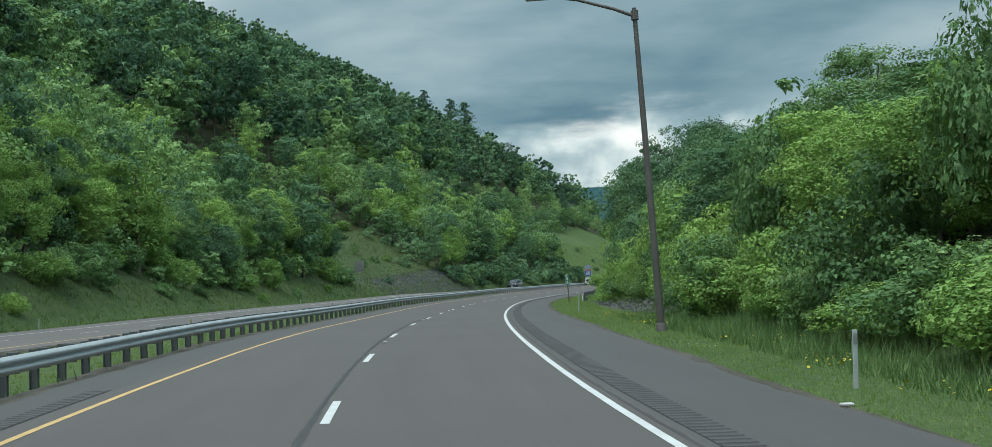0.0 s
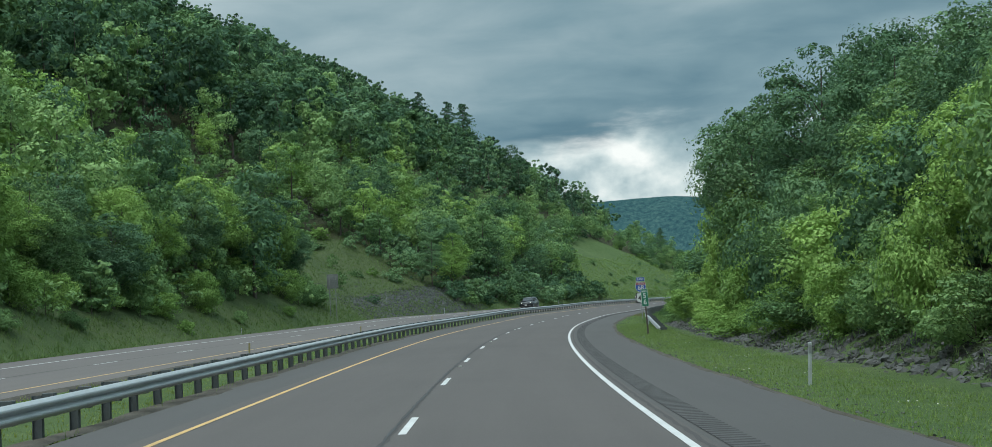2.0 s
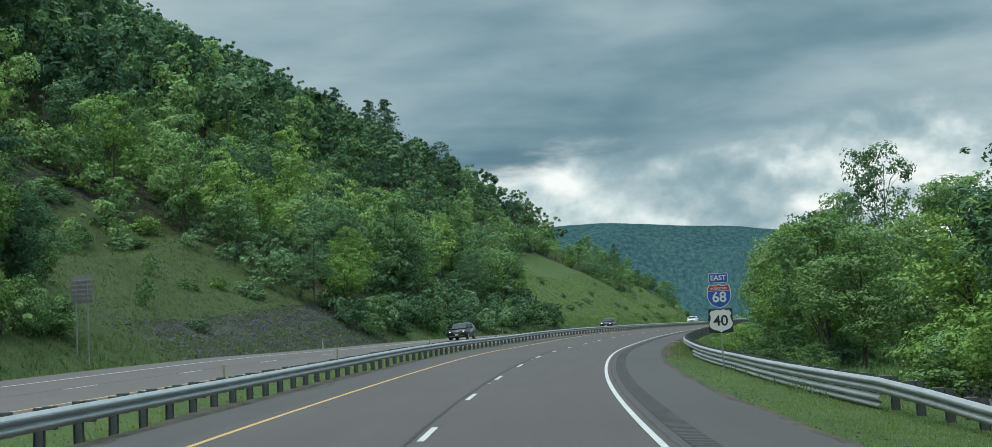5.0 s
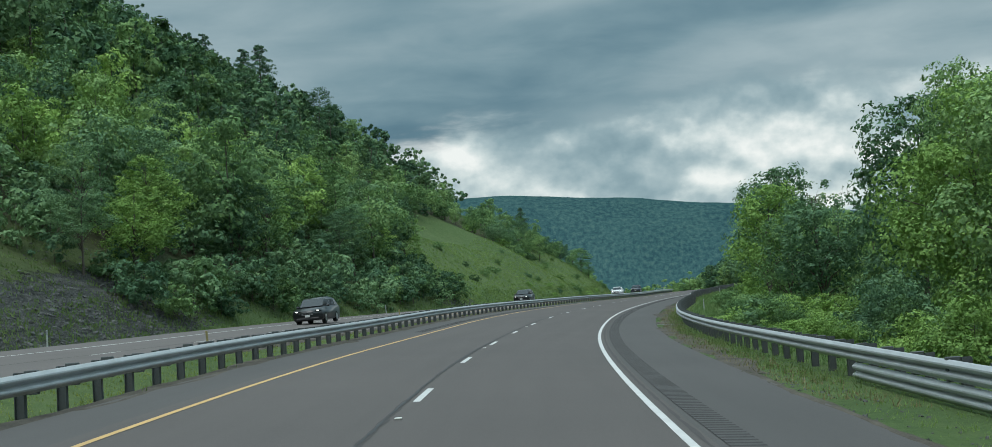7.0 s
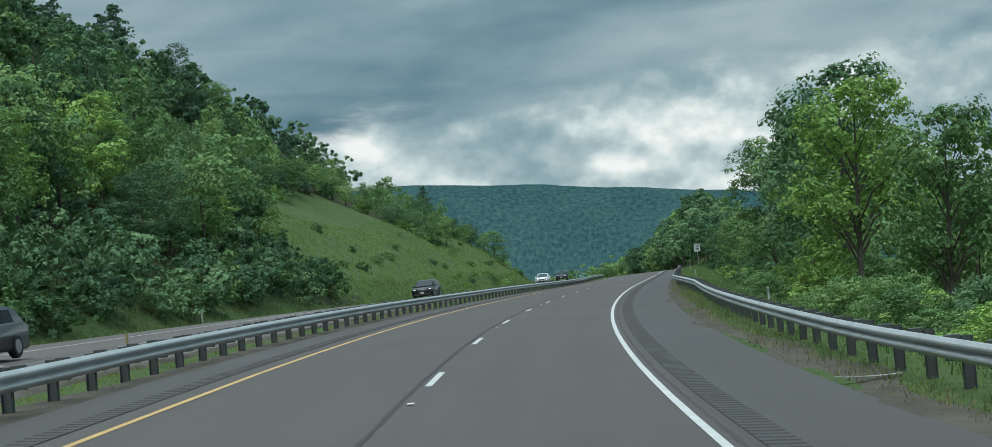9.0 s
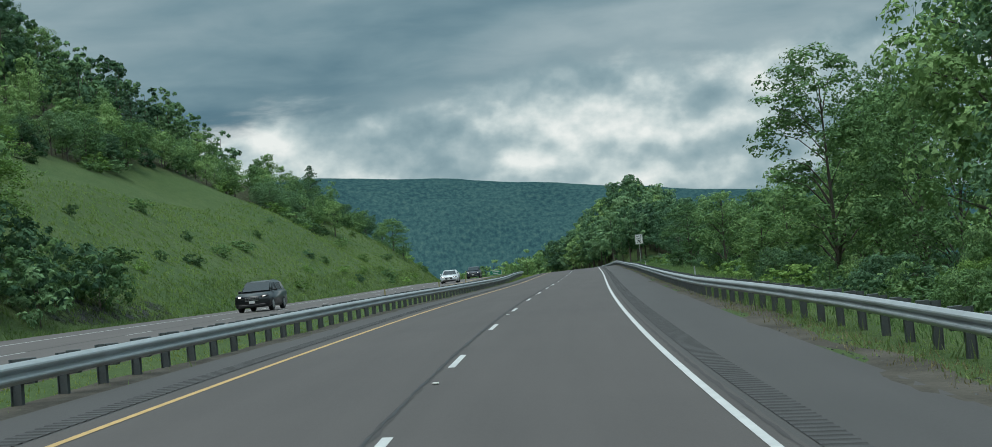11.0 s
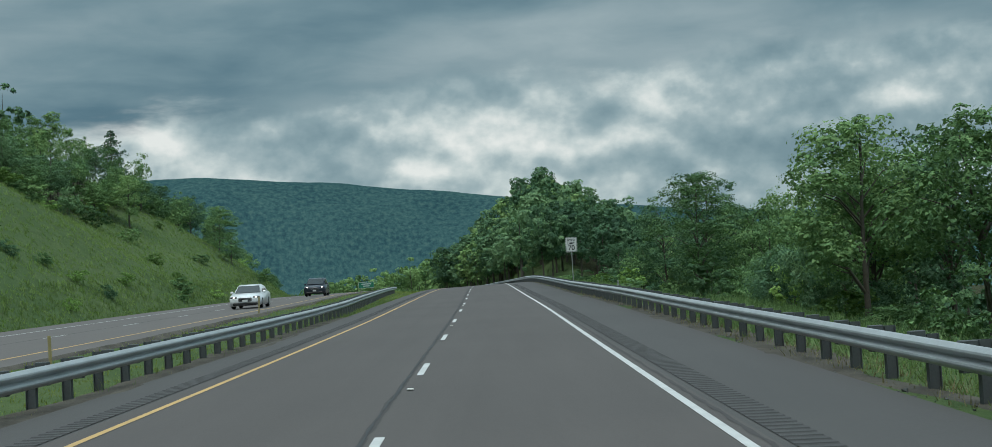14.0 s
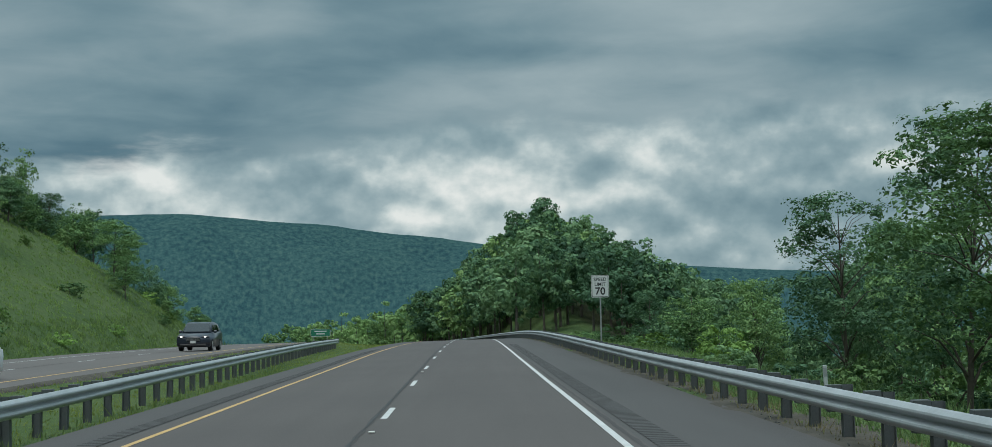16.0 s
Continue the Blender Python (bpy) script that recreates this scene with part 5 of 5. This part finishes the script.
def lamp_pole(s, d):
    root = tagged(new("street_lamp"), "tall weathered brown-grey steel lamp pole with a slanting arm", "street lamp")
    root.matrix_basis = sign_pose(s, d, 0, -2.0)
    tube_part("pole", [(0, 0, -0.3), (0, 0, 3), (0, 0, 6.5), (0, 0, 9.4)], [0.115, 0.10, 0.085, 0.065], POLE_STEEL, root, 12)
    tube_part("base_collar", [(0, 0, -0.2), (0, 0, 0.25), (0, 0, 0.3)], [0.155, 0.155, 0.12], POLE_STEEL, root, 12)
    tube_part("arm", [(0.02, 0, 9.15), (-0.6, 0, 9.42), (-1.6, 0, 9.75), (-2.4, 0, 9.9)], [0.055, 0.05, 0.045, 0.04], POLE_STEEL, root, 8)
    tube_part("bracket", [(0, 0, 9.05), (0, 0, 9.32)], [0.11, 0.11], POLE_STEEL, root, 10)
    bm = bmesh.new()
    box(bm, -2.75, 0, 9.9, 0.75, 0.28, 0.14, 0.05)
    part("lamp_head", bm_mesh("lamp_head", bm, SIGN_BACK), root)


lamp_pole(40.5, 7.75)


def delineator(mat, label, h=1.05, top=None):
    root = tagged(new("delineator_post"), label, "delineator", "delineators")
    bm = bmesh.new()
    box(bm, 0, 0, h / 2 - 0.1, 0.075, 0.03, h + 0.2, 0.01)
    part("post", bm_mesh("post", bm, mat), root)
    bm = bmesh.new()
    box(bm, 0, -0.018, h - 0.13, 0.060, 0.006, 0.16, 0.002)
    part("reflector", bm_mesh("reflector", bm, top or SIGN_WHITE), root)
    return root


def set_delineators(mat, label, spots_, top, h):
    first = delineator(mat, label, h, top)
    rr2 = random.Random(5)
    for k, (s, d) in enumerate(spots_):
        m = Matrix.LocRotScale(on_ground(s, d, 0.02), Euler((rr2.uniform(-0.05, 0.05), rr2.uniform(-0.06, 0.06), -heading(s))), None)
        if k == 0:
            first.matrix_basis = m
        else:
            copy_thing(first, m)


set_delineators(GREY_PLASTIC, "slim grey delineator post standing in the verge", [(20.0, 7.36), (74, 7.4), (84, -24.2), (154, -22.6), (226, -20.6), (293, -20.3), (408, 8.1), (265, 9.2), (340, 8.4)], SIGN_BACK, 0.86)
set_delineators(YELLOW_PLASTIC, "yellow-brown delineator post standing in the median", [(58, -9.2), (105, -9.8), (135, -9.7), (165, -9.4), (184, -9.2), (210.5, -9.0), (250.5, -9.2), (338, -8.4), (365.5, -8.5), (405, -10.2)], YELLOW_PLASTIC, 0.88)


# ---- loose things by the road ----
def litter_strip(s, d):
    ss = np.linspace(-0.75, 0.75, 8)
    V, F = [], []
    for k, x in enumerate(ss):
        for y in (-0.05, 0.05):
            V += [(x, y + 0.05 * math.sin(x * 2), 0.012 + 0.02 * (x / 0.75) ** 2), (x, y + 0.05 * math.sin(x * 2), 0.0 + 0.02 * (x / 0.75) ** 2)]
    for k in range(len(ss) - 1):
        a, b = 4 * k, 4 * k + 4
        F += [(a, b, b + 2, a + 2), (a + 1, a + 3, b + 3, b + 1), (a, a + 1, b + 1, b), (a + 2, b + 2, b + 3, a + 3)]
    F += [(0, 2, 3, 1), (len(V) - 4, len(V) - 3, len(V) - 1, len(V) - 2)]
    ob = tagged(part("litter_strip", mesh_np("litter_strip", V, F, SIGN_WHITE)), "bent white plastic strip lying on the shoulder", "litter")
    ob.matrix_basis = Matrix.LocRotScale(Vector(place(s, d, -float(bank(s)) * d + 0.045).tolist()), Euler((0, math.atan(float(bank(s))), -heading(s) + radians(35))), None)


litter_strip(235.8, 6.85)
bm = bmesh.new()
box(bm, 0, 0, 0.02, 0.16, 0.12, 0.04, 0.012)
scrap = tagged(part("litter_scrap", bm_mesh("litter_scrap", bm, WHITE_PAINT)), "small crumpled white scrap at the shoulder edge", "litter")
scrap.location = place(17.0, 6.3, -float(bank(17.0)) * 6.3)


def stones():
    out = []
    for k in range(6):
        bm = bmesh.new()
        bmesh.ops.create_icosphere(bm, subdivisions=1, radius=1.0)
        r = random.Random(900 + k)
        for v in bm.verts:
            v.co *= r.uniform(0.7, 1.2)
        bmesh.ops.scale(bm, verts=bm.verts[:], vec=(1.0, r.uniform(0.6, 0.9), r.uniform(0.4, 0.65)))
        out.append(bm_mesh("stone", bm, STONE))
    return out


STONE = plain("grey_shale", (0.085, 0.088, 0.085), 0.9, 0, 0.4, 1.2, 0.5, 8)
STONES = stones()


def rubble(name, label, n, where, seed, lo, hi):
    root = tagged(new(name), label, "stones")
    r = random.Random(seed)
    for k in range(n):
        s, d = where(r)
        z = r.uniform(lo, hi)
        part("stone", STONES[r.randrange(6)], root, Matrix.LocRotScale(on_ground(s, d, 0.1 * z), Euler((r.uniform(-0.5, 0.5), r.uniform(-0.5, 0.5), r.uniform(0, 6.28))), Vector((z, z, z))))


rubble("shale_rubble", "grey broken shale lying at the foot of the bushy bank", 300, lambda r: (r.uniform(56, 150), 9.9 + abs(r.gauss(0, 0.75))), 11, 0.10, 0.28)
rubble("shale_outcrop", "grey shale blocks breaking out of the cut slope", 300, lambda r: ((lambda s: (s, edge_left(s) - 2.4 - abs(r.gauss(0, 3.2))))(r.uniform(204, 256))), 12, 0.10, 0.34)


# ---- grass and weeds ----
def blades(name, label, areas, seed, lo, hi, width, mat=None):
    """Single blades in uneven tufts over areas of (s0, s1, d0, d1, count)."""
    rng = np.random.RandomState(seed)
    allV = []
    for s0, s1, d0, d1, count in areas:
        n = count // 5
        cs, cd = rng.uniform(s0, s1, n), rng.uniform(0, 1, n)
        d0_, d1_ = (d0(cs), d1(cs)) if callable(d0) else (d0, d1)
        cd = d0_ + cd * (d1_ - d0_)
        s = np.repeat(cs, 5) + rng.normal(0, 0.09, n * 5)
        d = np.repeat(cd, 5) + rng.normal(0, 0.09, n * 5)
        P = place(s, d, ground_h(s, d) - 0.02)
        big = np.repeat(0.55 + 0.9 * rng.rand(n) ** 2, 5)
        h = rng.uniform(lo, hi, n * 5) * big
        a = rng.rand(n * 5) * 6.283
        side = np.stack([np.cos(a), np.sin(a), 0 * a], 1) * (width * (0.6 + 0.8 * rng.rand(n * 5)))[:, None]
        lean = rng.normal(0, 0.33, (n * 5, 2)) * h[:, None]
        tip = P + np.concatenate([lean, h[:, None]], 1)
        allV.append(np.stack([P - side, P + side, tip], 1).reshape(-1, 3))
    V = np.concatenate(allV)
    ob = part(name, mesh_np(name, V, np.arange(len(V)).reshape(-1, 3), mat or GRASS_BLADE))
    return tagged(ob, label, "grass", kind="stuff")


WEED_BLADE = leaf_material("seeding_weeds", (0.085, 0.155, 0.058), (0.15, 0.245, 0.092), (0.27, 0.35, 0.16))
DRY_BLADE = leaf_material("dry_grass", (0.14, 0.115, 0.06), (0.22, 0.19, 0.10), (0.32, 0.29, 0.17))
blades("dry_edge_grass", "sparse dry brown grass on the gravelly shoulder edge", [(186, 520, 6.5, 7.6, 17000), (0, 400, lambda s: 0 * s - 6.2, lambda s: 0 * s - 5.45, 16000)], 8, 0.03, 0.16, 0.014, DRY_BLADE)
blades("rail_foot_weeds", "straggling green weeds at the feet of the guardrail posts", [(0, 440, lambda s: 0 * s - 6.3, lambda s: 0 * s - 5.5, 9000), (190, 520, 6.9, 7.9, 6000)], 9, 0.08, 0.34, 0.016, ROUGH_BLADE)
blades("verge_grass", "short green grass along the shoulder edge", [(-5, 150, 6.4, 10.2, 90000), (150, 480, 6.7, 9.0, 42000)], 1, 0.03, 0.10, 0.014)
blades("median_grass", "green grass in the median behind the guardrail", [(0, 400, lambda s: 0 * s - 5.5, lambda s: np.interp(s, WB_S, WB_D) + 5.0, 62000), (400, 560, lambda s: 0 * s - 5.2, lambda s: np.interp(s, WB_S, WB_D) + 5.0, 30000)], 2, 0.03, 0.13, 0.018, MEDIAN_BLADE)
blades("far_verge_grass", "rough green grass at the foot of the hill", [(20, 560, lambda s: edge_left(s) - 6.0, lambda s: edge_left(s) - 0.1, 60000)], 3, 0.10, 0.46, 0.03, ROUGH_BLADE)
blades("tall_weeds", "tall pale green weeds behind the guardrail and on the bank", [(-5, 58, 8.2, 11.2, 26000), (58, 150, 10.4, 11.8, 2500), (150, 300, 8.4, 13.0, 24000), (300, 500, 7.3, 12.6, 52000)], 4, 0.14, 0.46, 0.015, WEED_BLADE)
blades("slope_grass_tufts", "long grass tufts on the broken slope above the cut", [(190, 262, lambda s: edge_left(s) - 30, lambda s: edge_left(s) - 2.5, 30000)], 6, 0.08, 0.34, 0.036, ROUGH_BLADE)
blades("hill_grass", "bright green meadow grass on the open hillside", [(338, 570, lambda s: edge_left(s) - 22, lambda s: edge_left(s) - 1, 60000)], 7, 0.08, 0.34, 0.055)


def flowers(name, label, n, where, seed, mat, size, height):
    """Small flower heads standing over the grass, in loose patches."""
    rng = np.random.RandomState(seed)
    c = np.array([where(rng) for k in range(n // 12)])
    q = np.repeat(c, 12, 0) + rng.normal(0, 0.35, (len(c) * 12, 2))
    P = place(q[:, 0], q[:, 1], ground_h(q[:, 0], q[:, 1]) + height * (0.6 + 0.6 * rng.rand(len(q))))
    a = rng.rand(len(q)) * 6.283
    u = np.stack([np.cos(a), np.sin(a), 0.35 * rng.normal(size=len(q))], 1) * size
    v = np.stack([-np.sin(a), np.cos(a), 0.35 * rng.normal(size=len(q))], 1) * size
    V = np.stack([P + u, P + v, P - u, P - v], 1).reshape(-1, 3)
    return tagged(part(name, mesh_np(name, V, np.arange(len(V)).reshape(-1, 4), mat)), label, "flowers", kind="stuff")


flowers("yellow_wildflowers", "small yellow wildflowers scattered in the verge grass", 300, lambda r: (r.uniform(8, 60), r.uniform(7.6, 9.6)), 61, plain("yellow_petals", (0.60, 0.46, 0.03), 0.8), 0.028, 0.2)
flowers("white_clover", "white clover heads in the verge grass", 150, lambda r: (r.uniform(4, 120), r.uniform(6.8, 9.8)), 62, plain("white_petals", (0.55, 0.56, 0.50), 0.8), 0.018, 0.12)


def gravel(name, label, n, where, seed, lo, hi):
    """Small broken stones too many to count, in one mesh."""
    rng = np.random.RandomState(seed)
    q = where(rng, n)
    P = place(q[:, 0], q[:, 1], ground_h(q[:, 0], q[:, 1]))
    o = np.array([(1, 0, 0), (0, 1, 0), (-1, 0, 0), (0, -1, 0), (0, 0, 0.7), (0, 0, -0.7)])
    f = np.array([(0, 1, 4), (1, 2, 4), (2, 3, 4), (3, 0, 4), (1, 0, 5), (2, 1, 5), (3, 2, 5), (0, 3, 5)])
    V = o[None] * rng.uniform(0.6, 1.3, (n, 6, 1)) * (lo + (hi - lo) * rng.rand(n, 1, 1) ** 2)
    turn = np.linalg.qr(rng.normal(size=(n, 3, 3)))[0]
    V = np.einsum("nij,nkj->nki", turn, V) * np.array([1, 1, 0.75]) + P[:, None]
    F = f[None] + (np.arange(n) * 6)[:, None, None]
    return tagged(part(name, mesh_np(name, V.reshape(-1, 3), F.reshape(-1, 3), STONE)), label, "gravel", kind="stuff")


gravel("shale_chips", "grey shale chips along the foot of the bank", 4200, lambda r, n: np.stack([r.uniform(50, 158, n), 9.9 + np.abs(r.normal(0, 0.7, n))], 1), 71, 0.04, 0.17)
gravel("slope_scree", "grey shale scree on the broken cut slope", 6500, lambda r, n: (lambda s: np.stack([s, edge_left(s) - 2.2 - np.abs(r.normal(0, 4.0, n))], 1))(r.uniform(202, 258, n)), 72, 0.03, 0.17)
gravel("edge_grit", "loose grit and stones on the shoulder edge", 7000, lambda r, n: np.stack([r.uniform(60, 440, n), np.where(r.rand(n) < 0.5, r.uniform(6.2, 7.2, n), r.uniform(-6.1, -5.15, n))], 1), 73, 0.012, 0.055)


# ---- cars on the opposite carriageway ----
def paint(name, col):
    m, n, l, b = material(name)
    vec = n.new("ShaderNodeTexCoord").outputs["Object"]
    a = noise_node(n, l, vec, 2.0, 4)
    l.new(ramp_node(n, l, a, [(0.3, tuple(v * 0.85 for v in col)), (0.7, tuple(min(1, v * 1.12) for v in col))]), b.inputs["Base Color"])
    b.inputs["Roughness"].default_value = 0.28
    b.inputs["Coat Weight"].default_value = 0.25
    return m


CAR_GLASS = plain("car_glass", (0.02, 0.025, 0.03), 0.06, 0, 0.1, 2)
TYRE = plain("tyre_rubber", (0.02, 0.02, 0.021), 0.85, 0, 0.2, 6, 0.1)
ALLOY = plain("alloy_rim", (0.45, 0.46, 0.47), 0.35, 0.8, 0.1, 6)
TRIM_BLACK = plain("black_trim", (0.018, 0.018, 0.02), 0.5, 0, 0.2, 6)
LAMP_ON, _n, _l, _b = material("headlamp_lit")
_b.inputs["Base Color"].default_value = (0.9, 0.92, 0.95, 1)
_b.inputs["Emission Color"].default_value = (1.0, 0.96, 0.9, 1)
_b.inputs["Emission Strength"].default_value = 2.5


def side_solid(outline, half, mat, name, bevel=0.05, inset_top=0.0, z0=0.0):
    """A solid from a side outline (x along the car, z up), drawn out to both sides and narrowed towards the top."""
    bm = bmesh.new()
    f = bm.faces.new([bm.verts.new((x, -half, z)) for x, z in outline])
    ex = bmesh.ops.extrude_face_region(bm, geom=[f])
    bmesh.ops.translate(bm, verts=[v for v in ex["geom"] if isinstance(v, bmesh.types.BMVert)], vec=(0, 2 * half, 0))
    if inset_top:
        zs = [v.co.z for v in bm.verts]
        lo, hi = min(zs), max(zs)
        for v in bm.verts:
            v.co.y *= 1 - inset_top * (v.co.z - lo) / (hi - lo)
    bmesh.ops.recalc_face_normals(bm, faces=bm.faces[:])
    if bevel:
        bmesh.ops.bevel(bm, geom=bm.edges[:], offset=bevel, segments=2, affect="EDGES")
    return bm_mesh(name, bm, mat, True)


def disc(name, x, y, z, r, w, mat, bevel):
    bm = bmesh.new()
    bmesh.ops.create_cone(bm, cap_ends=True, segments=20, radius1=r, radius2=r, depth=w, matrix=Matrix.Translation((x, y, z)) @ Matrix.Rotation(radians(90), 4, "X"))
    if bevel:
        bmesh.ops.bevel(bm, geom=[e for e in bm.edges if e.calc_face_angle(0) > 1], offset=bevel, segments=2, affect="EDGES")
    return bm_mesh(name, bm, mat, False)


def car(kind, colour, label):
    """A car that faces +x, with its wheels on z = 0."""
    tall = kind == "suv"
    L, Wd, H = (4.65, 1.88, 1.68) if tall else (4.95, 1.87, 1.46)
    belt, g0 = (1.06, 0.23) if tall else (0.93, 0.18)
    h = L / 2
    root = tagged(new(kind if kind == "suv" else "sedan"), label, "car", "oncoming cars")
    hood = belt - 0.06
    low = [(-h + 0.10, g0), (h - 0.20, g0), (h - 0.04, g0 + 0.14), (h, g0 + 0.34), (h - 0.05, hood - 0.20), (h - 0.20, hood - 0.08), (h - 0.60, hood + 0.01), (h - 1.15, belt), (-h + 0.5, belt + 0.05), (-h + 0.10, belt + 0.02), (-h, belt - 0.18), (-h + 0.03, g0 + 0.2)]
    part("body", side_solid(low, Wd / 2, colour, "body", 0.06), root)
    if tall:
        cab = [(h - 1.02, belt - 0.05), (h - 1.86, H - 0.07), (h - 2.25, H - 0.01), (h - 2.75, H), (-h + 1.05, H - 0.05), (-h + 0.55, H - 0.13), (-h + 0.40, H - 0.24), (-h + 0.08, belt)]
    else:
        cab = [(h - 1.26, belt - 0.05), (h - 2.16, H - 0.07), (h - 2.5, H - 0.01), (h - 2.95, H), (-h + 1.55, H - 0.06), (-h + 1.05, H - 0.18), (-h + 0.36, belt)]
    part("cabin", side_solid(cab, Wd / 2 - 0.06, colour, "cabin", 0.04, 0.22), root)
    # windscreen, laid just over the sloping front of the cabin
    (x0, z0), (x1, z1) = cab[0], cab[1]
    bm = bmesh.new()
    q = []
    for u, hw in ((0.14, 0.40), (0.92, 0.345)):
        x, z = x0 + (x1 - x0) * u + 0.03, z0 + (z1 - z0) * u + 0.022
        q.append(((x, -hw * Wd, z), (x, hw * Wd, z)))
    f = bm.faces.new([bm.verts.new(v) for v in (q[0][0], q[0][1], q[1][1], q[1][0])])
    ex = bmesh.ops.extrude_face_region(bm, geom=[f])
    bmesh.ops.translate(bm, verts=[v for v in ex["geom"] if isinstance(v, bmesh.types.BMVert)], vec=(0.012, 0, 0.008))
    part("windscreen", bm_mesh("windscreen", bm, CAR_GLASS), root)
    # side windows
    for sgn in (-1, 1):
        for xa, xb in (((h - 1.50, h - 2.55), (h - 2.62, h - 3.75)) if tall else ((h - 1.75, h - 2.75), (h - 2.82, h - 3.75))):
            bm = bmesh.new()
            zt, zb = H - 0.17, belt + 0.05
            yb, yt = (Wd / 2 - 0.06) * (1 - 0.22 * 0.15) + 0.006, (Wd / 2 - 0.06) * (1 - 0.22 * 0.80) + 0.012
            cut = 0.48 if xa in (h - 1.50, h - 1.75) else 0.0
            bm.faces.new([bm.verts.new(v) for v in ((xa, sgn * yb, zb), (xb, sgn * yb, zb), (xb, sgn * yt, zt), (xa - cut, sgn * yt, zt))])
            bmesh.ops.solidify(bm, geom=bm.faces[:], thickness=0.01)
            part("side_window", bm_mesh("side_window", bm, CAR_GLASS), root)
        bm = bmesh.new()
        box(bm, h - 1.55, sgn * (Wd / 2 + 0.06), belt + 0.06, 0.12, 0.20, 0.15, 0.04)
        part("wing_mirror", bm_mesh("wing_mirror", bm, colour), root)
        bm = bmesh.new()
        box(bm, h - 0.13, sgn * (Wd / 2 - 0.24), hood - 0.17, 0.20, 0.42, 0.10, 0.04)
        hl = part("headlight", bm_mesh("headlight", bm, CAR_GLASS), root)
        bm = bmesh.new()
        box(bm, h - 0.035, sgn * (Wd / 2 - 0.26), hood - 0.17, 0.03, 0.14, 0.06, 0.02)
        part("lamp", bm_mesh("lamp", bm, LAMP_ON), hl)
        for x in (h - 0.95, -h + 0.98):
            r = 0.36 if tall else 0.33
            bm = bmesh.new()
            tw = part("wheel", disc("tyre", x, sgn * (Wd / 2 - 0.10), r, r, 0.23, TYRE, 0.03), root)
            part("rim", disc("rim", x, sgn * (Wd / 2 - 0.02), r, r * 0.62, 0.09, ALLOY, 0.01), tw)
    bm = bmesh.new()
    box(bm, h - 0.03, 0, hood - 0.32, 0.08, 0.80, 0.24, 0.03)
    gr = part("grille", bm_mesh("grille", bm, TRIM_BLACK), root)
    for z in (-0.07, 0.0, 0.07):
        bm = bmesh.new()
        box(bm, h + 0.012, 0, hood - 0.32 + z, 0.02, 0.74, 0.014)
        part("grille_bar", bm_mesh("grille_bar", bm, ALLOY), gr)
    bm = bmesh.new()
    box(bm, h - 0.04, 0, g0 + 0.12, 0.10, 1.5, 0.16, 0.04)
    part("lower_intake", bm_mesh("lower_intake", bm, TRIM_BLACK), root)
    bm = bmesh.new()
    box(bm, h + 0.015, 0, g0 + 0.30, 0.02, 0.32, 0.15, 0.005)
    part("number_plate", bm_mesh("number_plate", bm, SIGN_WHITE), root, None, "plain white number plate")
    return root


def park(c, s, d):
    wd = float(np.interp(s, WB_S, WB_D))
    h = float(np.interp(s, WB_S, WB_H) - bank(s) * (d - wd) * 0.6)
    a = -heading(s) - radians(90) + math.atan((np.interp(s + 5, WB_S, WB_D) - np.interp(s - 5, WB_S, WB_D)) / 10) * -1
    g = float(np.interp(s, KS, GRADE))
    c.matrix_basis = Matrix.LocRotScale(Vector(place(s, d, h + 0.012).tolist()), Euler((math.atan(float(bank(s)) * 0.6), math.atan(g), a)), None)


DARK_PAINT, WHITE_CAR, NAVY = paint("black_car_paint", (0.012, 0.014, 0.016)), paint("white_car_paint", (0.72, 0.74, 0.76)), paint("navy_car_paint", (0.022, 0.028, 0.045))
park(car("suv", DARK_PAINT, "black SUV with lit headlights driving on the opposite carriageway"), 255, -15.5)
park(car("suv", DARK_PAINT, "dark SUV with lit headlights in the outer opposite lane"), 340, -15.6)
park(car("sedan", WHITE_CAR, "white sedan with lit headlights on the opposite carriageway"), 423, -13.5)
park(car("suv", NAVY, "dark blue SUV with lit headlights beside the grass slope"), 466, -14.3)
